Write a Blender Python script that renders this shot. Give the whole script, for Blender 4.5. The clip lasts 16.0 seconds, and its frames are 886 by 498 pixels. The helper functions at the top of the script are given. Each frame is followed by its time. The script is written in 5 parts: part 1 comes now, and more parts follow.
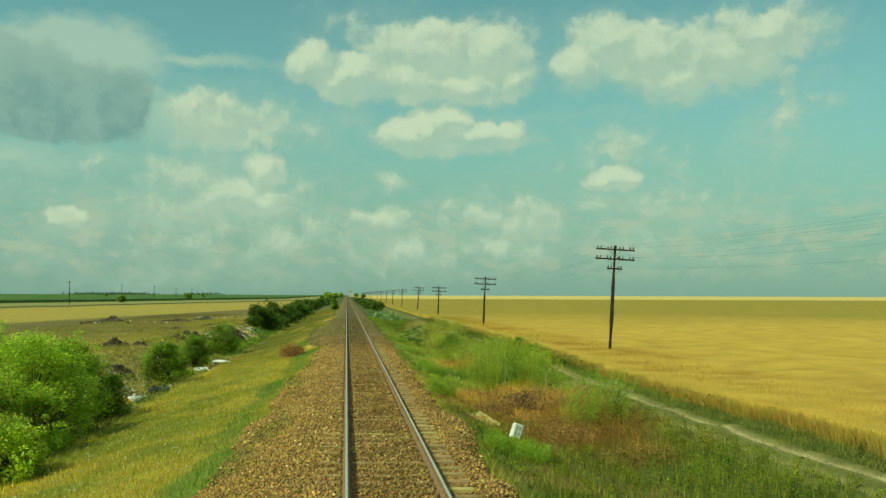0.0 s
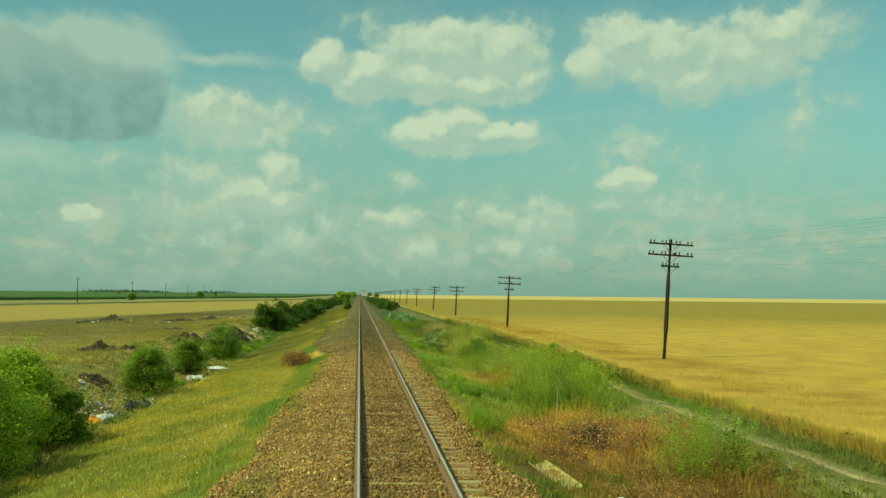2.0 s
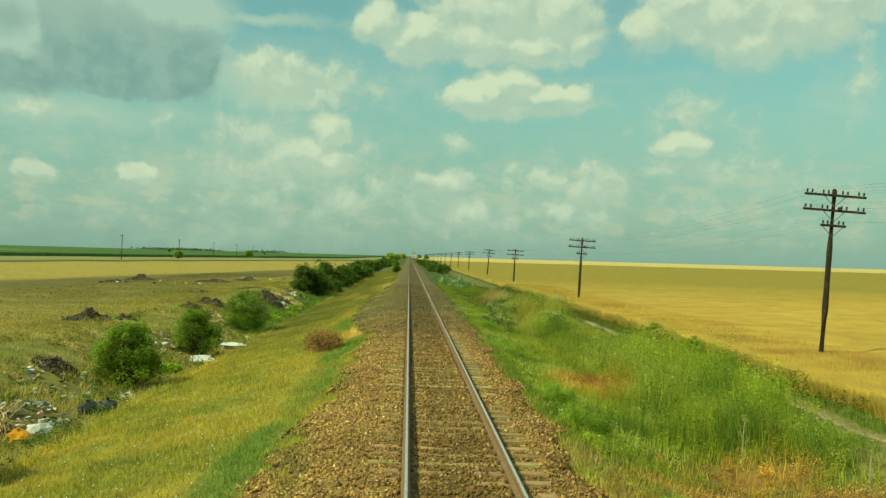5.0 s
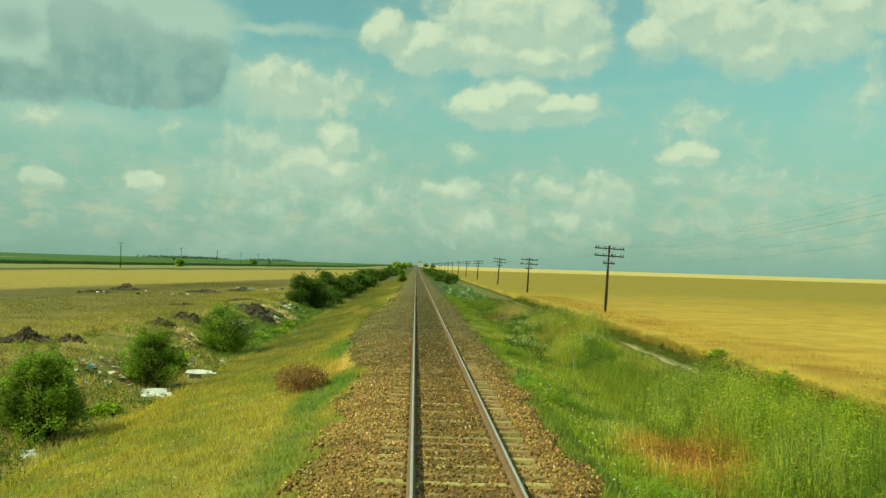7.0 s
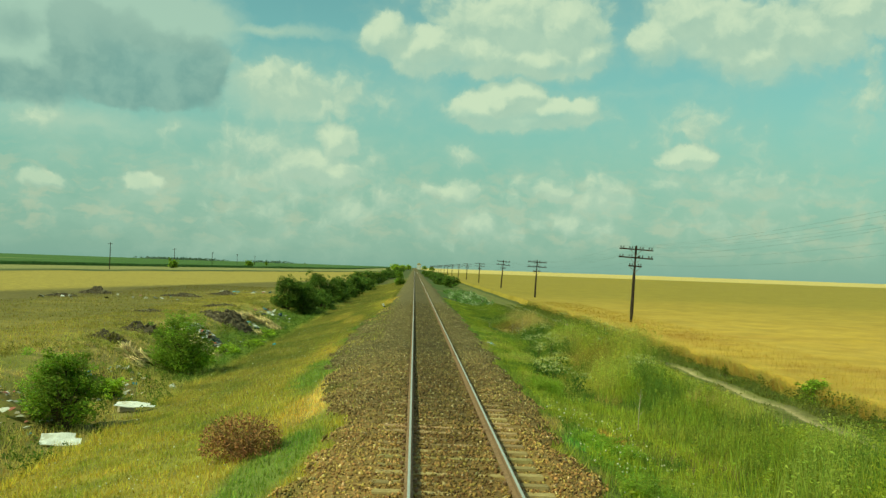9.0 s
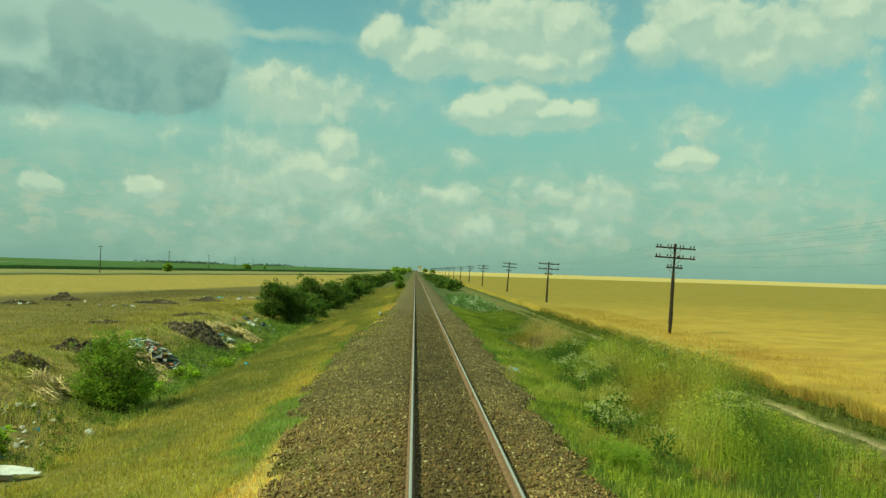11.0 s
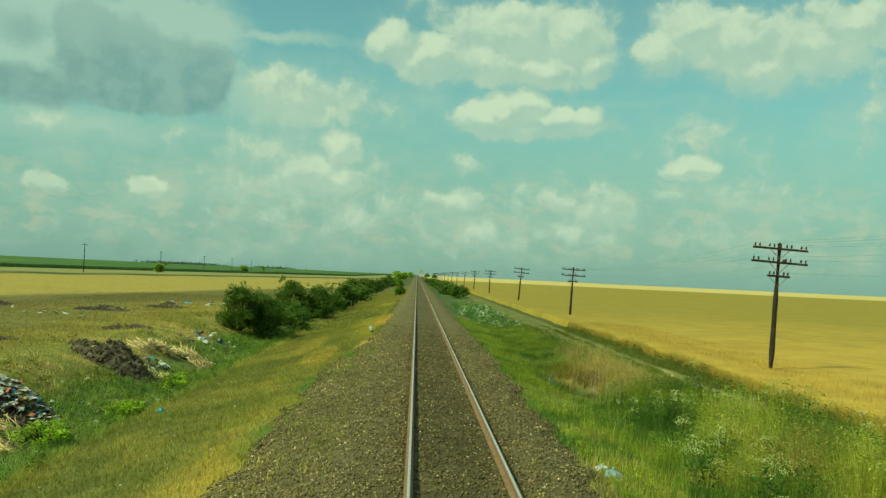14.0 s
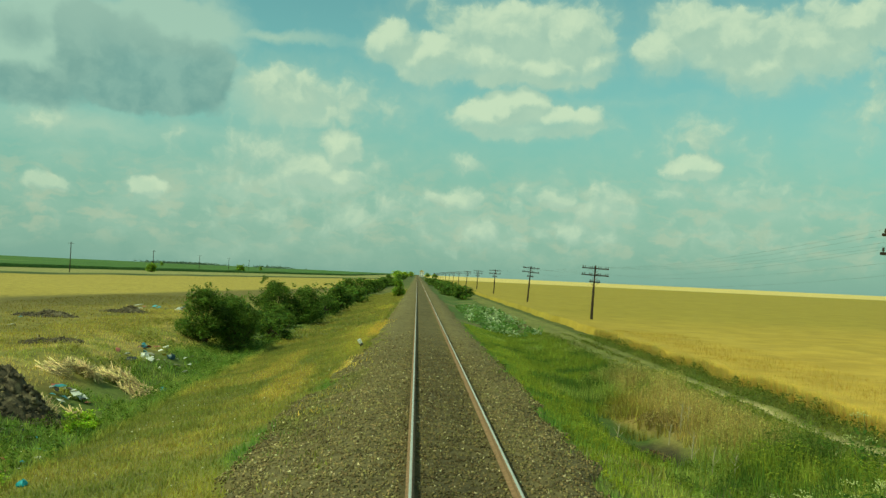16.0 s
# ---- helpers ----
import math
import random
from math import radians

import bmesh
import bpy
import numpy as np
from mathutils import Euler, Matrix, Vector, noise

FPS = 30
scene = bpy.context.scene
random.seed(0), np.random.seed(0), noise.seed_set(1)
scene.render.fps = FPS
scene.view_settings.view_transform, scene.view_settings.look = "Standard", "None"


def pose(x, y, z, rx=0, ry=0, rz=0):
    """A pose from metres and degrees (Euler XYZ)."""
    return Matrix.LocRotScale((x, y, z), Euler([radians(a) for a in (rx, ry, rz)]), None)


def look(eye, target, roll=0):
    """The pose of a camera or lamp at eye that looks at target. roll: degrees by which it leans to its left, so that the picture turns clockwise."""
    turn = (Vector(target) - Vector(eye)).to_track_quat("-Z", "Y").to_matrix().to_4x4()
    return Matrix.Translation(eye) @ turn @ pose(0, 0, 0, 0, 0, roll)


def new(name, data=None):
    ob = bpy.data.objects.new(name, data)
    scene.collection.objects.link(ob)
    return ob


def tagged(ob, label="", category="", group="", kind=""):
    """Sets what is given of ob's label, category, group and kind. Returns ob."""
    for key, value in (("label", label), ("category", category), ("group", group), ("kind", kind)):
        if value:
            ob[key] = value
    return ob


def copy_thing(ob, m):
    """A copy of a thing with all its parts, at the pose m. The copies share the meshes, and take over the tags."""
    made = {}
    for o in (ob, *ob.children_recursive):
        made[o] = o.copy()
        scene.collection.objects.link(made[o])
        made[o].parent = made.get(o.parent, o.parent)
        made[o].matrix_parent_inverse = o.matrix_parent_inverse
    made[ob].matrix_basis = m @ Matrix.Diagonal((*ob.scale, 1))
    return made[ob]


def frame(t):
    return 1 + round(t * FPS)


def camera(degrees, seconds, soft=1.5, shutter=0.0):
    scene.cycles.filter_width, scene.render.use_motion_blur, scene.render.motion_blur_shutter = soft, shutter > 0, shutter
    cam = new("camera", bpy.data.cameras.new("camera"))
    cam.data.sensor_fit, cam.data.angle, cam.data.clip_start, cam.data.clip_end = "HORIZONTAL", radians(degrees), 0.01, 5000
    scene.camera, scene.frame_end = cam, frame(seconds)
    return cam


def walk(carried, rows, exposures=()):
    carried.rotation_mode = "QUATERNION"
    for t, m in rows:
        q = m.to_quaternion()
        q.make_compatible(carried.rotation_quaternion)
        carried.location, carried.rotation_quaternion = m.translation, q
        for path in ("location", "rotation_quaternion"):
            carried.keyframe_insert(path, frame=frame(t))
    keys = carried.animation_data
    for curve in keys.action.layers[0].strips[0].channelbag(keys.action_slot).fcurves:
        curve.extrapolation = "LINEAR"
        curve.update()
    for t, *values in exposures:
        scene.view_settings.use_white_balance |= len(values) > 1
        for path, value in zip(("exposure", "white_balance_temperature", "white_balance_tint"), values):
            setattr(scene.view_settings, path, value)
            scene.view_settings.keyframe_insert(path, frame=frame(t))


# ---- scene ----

# seconds, eye (metres), yaw, pitch and roll (degrees)
ROWS = [
    (0, -0.773, -1.145, 2.933, -5.519, 2.638, 0.205),
    (0.5, -0.770, 0.730, 2.949, -5.292, 2.653, 0.249),
    (1, -0.764, 2.824, 2.929, -5.085, 2.666, 0.368),
    (1.5, -0.769, 5.075, 2.955, -4.913, 2.609, 0.310),
    (2, -0.772, 7.291, 2.953, -4.754, 2.622, 0.595),
    (2.5, -0.770, 9.483, 2.950, -4.649, 2.621, 0.086),
    (3, -0.765, 11.749, 2.937, -4.565, 2.619, 0.115),
    (3.5, -0.781, 14.038, 2.914, -3.775, 1.499, 0.552),
    (4, -0.795, 16.361, 2.920, -2.590, 0.428, 1.082),
    (6.5, -0.784, 28.307, 3.009, -1.665, 0.541, 1.762),
    (7, -0.783, 30.766, 2.978, -1.538, 0.945, 1.777),
    (7.5, -0.780, 33.288, 2.997, -1.510, 1.004, 1.710),
    (8, -0.783, 35.848, 2.950, -1.609, 1.072, 2.022),
    (10.5, -0.764, 48.934, 2.955, -1.513, 1.113, 1.909),
    (11, -0.777, 51.632, 2.961, -1.559, 1.236, 1.790),
    (11.5, -0.783, 54.432, 2.987, -1.564, 1.238, 1.789),
    (12, -0.778, 57.167, 2.932, -1.505, 1.306, 2.195),
    (12.5, -0.775, 60.075, 2.917, -1.393, 1.359, 2.395),
    (13, -0.788, 62.916, 2.933, -1.405, 1.421, 2.572),
    (13.5, -0.775, 65.863, 2.923, -1.412, 1.494, 2.406),
    (14, -0.774, 68.783, 2.909, -1.427, 1.530, 2.695),
    (14.5, -0.791, 71.822, 2.915, -1.444, 1.540, 2.688),
    (15, -0.792, 74.852, 2.912, -1.434, 1.572, 2.623),
    (15.5, -0.787, 78.006, 2.920, -1.427, 1.534, 2.657),
    (16, -0.790, 80.814, 2.891, -1.412, 1.508, 2.660),
]


def gaze(yaw, pitch, roll):
    """The turn of a camera that looks along +y, then yaws left, pitches up and leans left."""
    return pose(0, 0, 0, 0, 0, yaw) @ pose(0, 0, 0, 90 + pitch) @ pose(0, 0, 0, 0, 0, roll)


cam = camera(48.0, 16.0, soft=1.4)
# exposure and white balance along the way: the windscreen and the camera give a warm green cast
walk_tone = [(0.0, -0.08, 8200, -32), (3.5, -0.06, 8400, -29), (4.2, 0.02, 8550, -27), (8.0, 0.06, 8250, -31), (10.5, 0.0, 8000, -33), (16.0, 0.0, 7900, -34)]
walk(cam, [(t, Matrix.Translation((x, y, z)) @ gaze(yaw, pitch, roll)) for t, x, y, z, yaw, pitch, roll in ROWS], walk_tone)


# ---- sky and sun ----
SUN_FROM = Vector((-0.80, -0.42, 0.98)).normalized()


def wire(tree, a, b):
    tree.links.new(a, b)


def calc(tree, op, a, b=None, c=None, clamp=False):
    """A math node; numbers or sockets as inputs."""
    n = tree.nodes.new("ShaderNodeMath")
    n.operation, n.use_clamp = op, clamp
    for i, v in enumerate((a, b, c)):
        if v is None:
            continue
        if isinstance(v, (int, float)):
            n.inputs[i].default_value = v
        else:
            wire(tree, v, n.inputs[i])
    return n.outputs[0]


def vec(tree, op, a, b=None):
    n = tree.nodes.new("ShaderNodeVectorMath")
    n.operation = op
    for i, v in enumerate((a, b)):
        if v is None:
            continue
        if isinstance(v, tuple):
            n.inputs[i].default_value = v
        else:
            wire(tree, v, n.inputs[i])
    return n


def blend(tree, fac, a, b, mode="MIX"):
    n = tree.nodes.new("ShaderNodeMix")
    n.data_type, n.blend_type = "RGBA", mode
    for i, v in ((0, fac), (6, a), (7, b)):
        if isinstance(v, (int, float)):
            n.inputs[i].default_value = v
        elif isinstance(v, tuple):
            n.inputs[i].default_value = (*v, 1)
        else:
            wire(tree, v, n.inputs[i])
    return n.outputs[2]


def grain(tree, vector, scale, detail=4.0, rough=0.55, distort=0.0):
    n = tree.nodes.new("ShaderNodeTexNoise")
    n.inputs["Scale"].default_value, n.inputs["Detail"].default_value = scale, detail
    n.inputs["Roughness"].default_value, n.inputs["Distortion"].default_value = rough, distort
    if vector is not None:
        wire(tree, vector, n.inputs["Vector"])
    return n


def ramp(tree, value, lo, hi, a=0.0, b=1.0):
    n = tree.nodes.new("ShaderNodeMapRange")
    n.interpolation_type = "SMOOTHSTEP"
    wire(tree, value, n.inputs[0])
    for i, v in enumerate((lo, hi, a, b)):
        n.inputs[i + 1].default_value = v
    return n.outputs[0]


world = bpy.data.worlds.new("sky")
scene.world = world
world.use_nodes = True
wt = world.node_tree
sky = wt.nodes.new("ShaderNodeTexSky")
sky.sky_type, sky.sun_disc = "NISHITA", False
sky.sun_elevation = math.asin(SUN_FROM.z)
sky.sun_rotation = math.atan2(SUN_FROM.x, SUN_FROM.y)
sky.dust_density, sky.ozone_density = 0.6, 1.0
place = wt.nodes.new("ShaderNodeTexCoord").outputs["Generated"]
split = wt.nodes.new("ShaderNodeSeparateXYZ")
wire(wt, place, split.inputs[0])
azimuth = calc(wt, "MULTIPLY", calc(wt, "ARCTAN2", split.outputs[0], split.outputs[1]), 57.2958)
height = calc(wt, "MULTIPLY", calc(wt, "ARCSINE", split.outputs[2]), 57.2958)
join = wt.nodes.new("ShaderNodeCombineXYZ")
wire(wt, azimuth, join.inputs[0])
wire(wt, height, join.inputs[1])
flat = join.outputs[0]


def bent(shift):
    """Sky coordinates in degrees, bent by three scales of turbulence."""
    at = vec(wt, "ADD", flat, shift).outputs[0]
    big = vec(wt, "SUBTRACT", grain(wt, at, 0.32, 2.0).outputs["Color"], (0.5, 0.5, 0.5)).outputs[0]
    fine = vec(wt, "SUBTRACT", grain(wt, at, 0.9, 4.0, 0.55).outputs["Color"], (0.5, 0.5, 0.5)).outputs[0]
    out = vec(wt, "ADD", at, vec(wt, "MULTIPLY", big, (1.8, 0.9, 0)).outputs[0]).outputs[0]
    curl = vec(wt, "SUBTRACT", grain(wt, at, 2.6, 4.0, 0.6).outputs["Color"], (0.5, 0.5, 0.5)).outputs[0]
    out = vec(wt, "ADD", out, vec(wt, "MULTIPLY", curl, (0.26, 0.22, 0)).outputs[0]).outputs[0]
    return vec(wt, "ADD", out, vec(wt, "MULTIPLY", fine, (1.0, 0.8, 0)).outputs[0]).outputs[0]


def lump(at, az, el, wide, high, gain=1.0):
    """One soft puff: 1 in its middle, 0 at its rim, below 0 outside."""
    off = vec(wt, "DIVIDE", vec(wt, "SUBTRACT", at, (az, el, 0.0)).outputs[0], (wide, high, 1.0)).outputs[0]
    r = vec(wt, "LENGTH", vec(wt, "MULTIPLY", off, (1.0, 1.0, 0.0)).outputs[0]).outputs["Value"]
    return calc(wt, "MULTIPLY", calc(wt, "SUBTRACT", 1.0, r), gain)


def cloud_cover(at, puffs):
    total = None
    for puff in puffs:
        one = lump(at, *puff)
        total = one if total is None else calc(wt, "SMOOTH_MAX", total, one, 0.15)
    return total


CUMULUS = [
    (-2.15, 13.07, 1.69, 1.37, 1.00),
    (0.42, 12.37, 2.77, 1.56, 1.00),
    (3.36, 12.34, 2.93, 1.56, 1.00),
    (6.79, 11.92, 2.77, 1.24, 1.00),
    (4.93, 14.06, 4.23, 1.69, 0.85),
    (8.18, 13.98, 3.09, 1.69, 0.85),
    (9.68, 12.35, 1.63, 1.11, 0.80),
    (1.65, 14.53, 1.95, 0.98, 0.20),
    (13.55, 13.04, 1.79, 1.43, 0.90),
    (14.97, 14.23, 2.77, 1.56, 0.80),
    (17.44, 13.48, 2.93, 1.89, 0.90),
    (18.53, 12.10, 2.60, 1.43, 0.85),
    (21.15, 13.25, 3.58, 2.15, 0.75),
    (23.68, 14.28, 3.58, 1.56, 0.65),
    (24.95, 10.40, 1.24, 1.43, 0.20),
    (3.47, 9.19, 1.89, 1.17, 1.10),
    (4.83, 9.60, 1.69, 1.24, 1.10),
    (5.89, 9.88, 1.37, 1.11, 1.10),
    (7.44, 9.09, 2.28, 1.04, 1.00),
    (9.36, 9.30, 1.79, 0.75, 0.50),
    (6.10, 8.62, 3.90, 0.65, 0.70),
    (15.29, 6.75, 2.02, 0.72, 1.10),
    (15.47, 7.91, 2.02, 0.85, 0.16),
    (2.36, 6.58, 1.04, 0.42, 0.20),
    (1.91, 4.43, 1.79, 0.55, 0.38),
    (7.27, 4.47, 1.95, 0.72, 0.18),
    (10.03, 4.67, 1.63, 1.17, 0.17),
    (8.55, 2.70, 1.24, 0.72, 0.20),
    (10.76, 2.57, 1.04, 0.62, 0.17),
    (18.27, 4.60, 2.44, 0.91, 0.10),
    (3.19, 2.40, 1.95, 0.72, 0.12),
    (-8.78, 6.60, 1.63, 0.85, 0.32),
    (-4.72, 7.13, 1.50, 1.11, 0.95),
    (-5.82, 5.60, 1.76, 1.17, 0.55),
    (-4.90, 5.20, 1.56, 0.92, 0.75),
    (-7.81, 5.06, 3.58, 1.82, 0.14),
    (-15.34, 4.20, 1.37, 0.55, 0.95),
    (-20.15, 3.90, 1.11, 0.46, 0.60),
    (-3.31, 3.10, 1.69, 0.72, 0.12),
    (-7.95, 9.80, 2.93, 1.50, 0.36),
    (-5.60, 9.31, 3.42, 1.11, 0.22),
    (-1.54, 3.66, 1.46, 0.59, 0.10),
    (-21.56, 7.23, 1.30, 0.46, 0.12),
]
VEIL = [
    (-21.73, 11.35, 5.53, 2.93, 2.60),
    (-15.07, 13.09, 5.86, 2.15, 2.80),
    (-8.81, 13.00, 5.53, 0.52, 1.20),
    (-7.89, 9.68, 5.21, 1.95, 1.70),
    (-18.45, 7.20, 7.16, 1.30, 1.00),
    (-10.32, 7.33, 8.46, 0.98, 0.50),
    (-7.07, 4.97, 6.18, 2.44, 0.80),
    (4.01, 3.14, 8.46, 2.28, 0.60),
    (11.07, 3.83, 6.51, 2.60, 0.50),
    (18.77, 3.83, 7.81, 2.60, 0.40),
    (-17.16, 3.79, 8.46, 2.93, 0.50),
    (11.82, 10.18, 3.90, 0.52, 0.50),
    (23.56, 8.53, 2.93, 1.17, 0.50),
    (0.00, 10.40, 1.95, 1.30, 0.40),
    (-12.89, 1.82, 9.76, 1.63, 0.40),
    (-19.56, 13.18, 6.51, 1.63, 1.60),
]
GREY = [
    (-18.66, 12.17, 2.02, 1.69, 1.20),
    (-17.44, 10.88, 3.25, 2.60, 1.30),
    (-14.33, 10.50, 3.09, 2.21, 1.30),
    (-12.56, 10.53, 1.82, 2.02, 1.30),
    (-15.59, 8.96, 4.23, 0.85, 1.00),
    (-21.63, 8.97, 3.58, 1.17, 0.70),
    (-22.03, 12.00, 1.95, 0.98, 0.30),
]
here = bent((0.0, 0.0, 0.0))


def cumulus(shift):
    """How deep in cumulus the sky is, some degrees off."""
    at = here if shift is None else vec(wt, "ADD", here, shift).outputs[0]
    puffs = grain(wt, at, 0.6, 4.0, 0.55).outputs["Fac"]
    return calc(wt, "ADD", cloud_cover(at, CUMULUS), calc(wt, "MULTIPLY", calc(wt, "SUBTRACT", puffs, 0.43), 1.0)), puffs


body, puffy = cumulus(None)
under, _ = cumulus((0.1, -1.1, 0.0))
over, lifted = cumulus((-0.35, 0.65, 0.0))
# lit tops with crisp rims, bases that fade away
solid = calc(wt, "MULTIPLY", ramp(wt, body, -0.04, 0.30), ramp(wt, under, -0.85, 0.25, 0.15, 1.0))
rim = ramp(wt, calc(wt, "SUBTRACT", body, over), -0.10, 0.55)
relief = ramp(wt, calc(wt, "SUBTRACT", puffy, lifted), -0.25, 0.25)
bright = blend(wt, relief, (0.45, 0.555, 0.580), (0.515, 0.605, 0.615))
bright = blend(wt, rim, bright, (0.70, 0.735, 0.70))
wisps = grain(wt, vec(wt, "MULTIPLY", here, (0.7, 1.3, 1.0)).outputs[0], 0.3, 6.0, 0.56).outputs["Fac"]
veil = calc(wt, "ADD", cloud_cover(here, VEIL), calc(wt, "MULTIPLY", calc(wt, "SUBTRACT", wisps, 0.5), 2.2))
veil = calc(wt, "MULTIPLY", ramp(wt, veil, -0.15, 1.2), 0.74)
haze = calc(wt, "MULTIPLY", ramp(wt, height, 14.0, 1.0), 0.80)
grey = calc(wt, "ADD", cloud_cover(here, GREY), calc(wt, "MULTIPLY", calc(wt, "SUBTRACT", puffy, 0.5), 0.5))
grey = calc(wt, "MULTIPLY", ramp(wt, grey, -0.12, 0.26), 0.88)
# out of view, overhead and behind, broken cloud goes on, brightened to fill shade
far_off = ramp(wt, calc(wt, "MAXIMUM", calc(wt, "SUBTRACT", calc(wt, "ABSOLUTE", azimuth), 30.0), calc(wt, "SUBTRACT", height, 19.0)), 0.0, 8.0)
rest = calc(wt, "MULTIPLY", ramp(wt, grain(wt, vec(wt, "MULTIPLY", place, (1.0, 1.0, 2.2)).outputs[0], 3.2, 6.0, 0.6, 0.4).outputs["Fac"], 0.48, 0.6), far_off)
clear = blend(wt, 1.0, blend(wt, 1.0, sky.outputs[0], (0.88, 1.14, 0.98), "MULTIPLY"), (0.109, 0.112, 0.117), "MULTIPLY")
tone = blend(wt, haze, clear, (0.212, 0.348, 0.420))
tone = blend(wt, veil, tone, (0.495, 0.595, 0.610))
low = ramp(wt, grain(wt, vec(wt, "MULTIPLY", here, (0.75, 1.7, 1.0)).outputs[0], 0.8, 5.0, 0.55).outputs["Fac"], 0.45, 0.66)
low = calc(wt, "MULTIPLY", calc(wt, "MULTIPLY", low, ramp(wt, height, 0.3, 2.2)), ramp(wt, height, 7.5, 3.5))
tone = blend(wt, calc(wt, "MULTIPLY", low, 0.42), tone, (0.600, 0.560, 0.520))
tone = blend(wt, calc(wt, "MULTIPLY", ramp(wt, body, -0.40, 0.3), 0.32), tone, (0.47, 0.56, 0.57))
tone = blend(wt, calc(wt, "MULTIPLY", solid, 0.88), tone, bright)
# the heavy cloud stands before the others, its far edge crisp
tone = blend(wt, grey, tone, blend(wt, ramp(wt, height, 10.0, 14.0), blend(wt, ramp(wt, puffy, 0.3, 0.7), (0.205, 0.338, 0.405), (0.300, 0.432, 0.490)), (0.345, 0.465, 0.52)))
tone = blend(wt, calc(wt, "MULTIPLY", rest, 0.85), tone, (0.90, 0.92, 0.90))
tone = blend(wt, 1.0, tone, (0.985, 0.97, 1.005), "MULTIPLY")
wire(wt, tone, wt.nodes["Background"].inputs[0])
wt.nodes["Background"].inputs[1].default_value = 1.0

sun = new("sun", bpy.data.lights.new("sun", "SUN"))
sun.data.energy, sun.data.angle, sun.data.color = 3.45, radians(1.5), (1.0, 0.925, 0.79)
sun.matrix_world = look(SUN_FROM * 100, (0, 0, 0))


# ---- shapes and materials: helpers ----
RNG = np.random.default_rng(7)


def lattice(ix, iy, seed):
    h = (ix.astype(np.int64) * 374761393 + iy.astype(np.int64) * 668265263 + seed * 974711) & 0x7FFFFFFF
    h = (h ^ (h >> 13)) * 1274126177 & 0x7FFFFFFF
    return ((h ^ (h >> 16)) & 0xFFFF) / 65535.0


def patchy(x, y, size, seed=0, octaves=3):
    """Smooth random patches, about 0 to 1, of that size in metres."""
    x, y = np.asarray(x, float) / size, np.asarray(y, float) / size
    out, amp, norm = 0.0, 1.0, 0.0
    for o in range(octaves):
        ix, iy = np.floor(x), np.floor(y)
        u, v = x - ix, y - iy
        u, v = u * u * (3 - 2 * u), v * v * (3 - 2 * v)
        a, b = lattice(ix, iy, seed + o), lattice(ix + 1, iy, seed + o)
        c, d = lattice(ix, iy + 1, seed + o), lattice(ix + 1, iy + 1, seed + o)
        out = out + amp * ((a * (1 - u) + b * u) * (1 - v) + (c * (1 - u) + d * u) * v)
        norm += amp
        amp *= 0.5
        x, y = x * 2.03 + 17.1, y * 2.03 + 5.7
    return out / norm


def step(v, lo, hi):
    t = np.clip((np.asarray(v, float) - lo) / (hi - lo), 0, 1)
    return t * t * (3 - 2 * t)


def mesh_of(name, verts, tris, mats, tints=None, smooth=False, slots=None):
    """A mesh from arrays of corners and triangles, with an optional colour for each corner."""
    verts, tris = np.asarray(verts, np.float32), np.asarray(tris, np.int32)
    me = bpy.data.meshes.new(name)
    me.vertices.add(len(verts))
    me.vertices.foreach_set("co", verts.ravel())
    me.loops.add(tris.size)
    me.loops.foreach_set("vertex_index", tris.ravel())
    me.polygons.add(len(tris))
    me.polygons.foreach_set("loop_start", np.arange(0, tris.size, 3, dtype=np.int32))
    if smooth:
        me.polygons.foreach_set("use_smooth", np.ones(len(tris), bool))
    if slots is not None:
        me.polygons.foreach_set("material_index", np.asarray(slots, np.int32))
    if tints is not None:
        rgba = np.ones((len(verts), 4), np.float32)
        rgba[:, :3] = tints
        me.attributes.new("tint", "FLOAT_COLOR", "POINT").data.foreach_set("color", rgba.ravel())
    me.update(calc_edges=True)
    for m in mats if isinstance(mats, (list, tuple)) else [mats]:
        me.materials.append(m)
    return me


def sheet(name, xs, ys, zs, mats, tints=None, smooth=True):
    """A grid of quads over xs and ys, cut in triangles; zs and tints by [row of y, column of x]."""
    gx, gy = np.meshgrid(xs, ys)
    nx, ny = len(xs), len(ys)
    i = (np.arange(ny - 1)[:, None] * nx + np.arange(nx - 1)[None]).ravel()
    tris = np.concatenate([np.stack([i, i + 1, i + nx + 1], 1), np.stack([i, i + nx + 1, i + nx], 1)])
    return mesh_of(name, np.stack([gx, gy, zs], -1).reshape(-1, 3), tris, mats, None if tints is None else tints.reshape(-1, 3), smooth)


def part(name, bm, material, parent, label=""):
    """Links a bmesh as one mesh object under a thing or a part."""
    me = bpy.data.meshes.new(name)
    bm.to_mesh(me)
    bm.free()
    me.materials.append(material)
    ob = new(name, me)
    ob.parent = parent
    return tagged(ob, label)


def part_of(name, me, parent, label="", kind=""):
    """Links a ready mesh as a part."""
    ob = new(name, me)
    ob.parent = parent
    return tagged(ob, label, kind=kind)


def thing(name, m, label, category, group="", kind=""):
    ob = new(name)
    ob.empty_display_size = 0.2
    ob.matrix_basis = m
    return tagged(ob, label, category, group, kind)


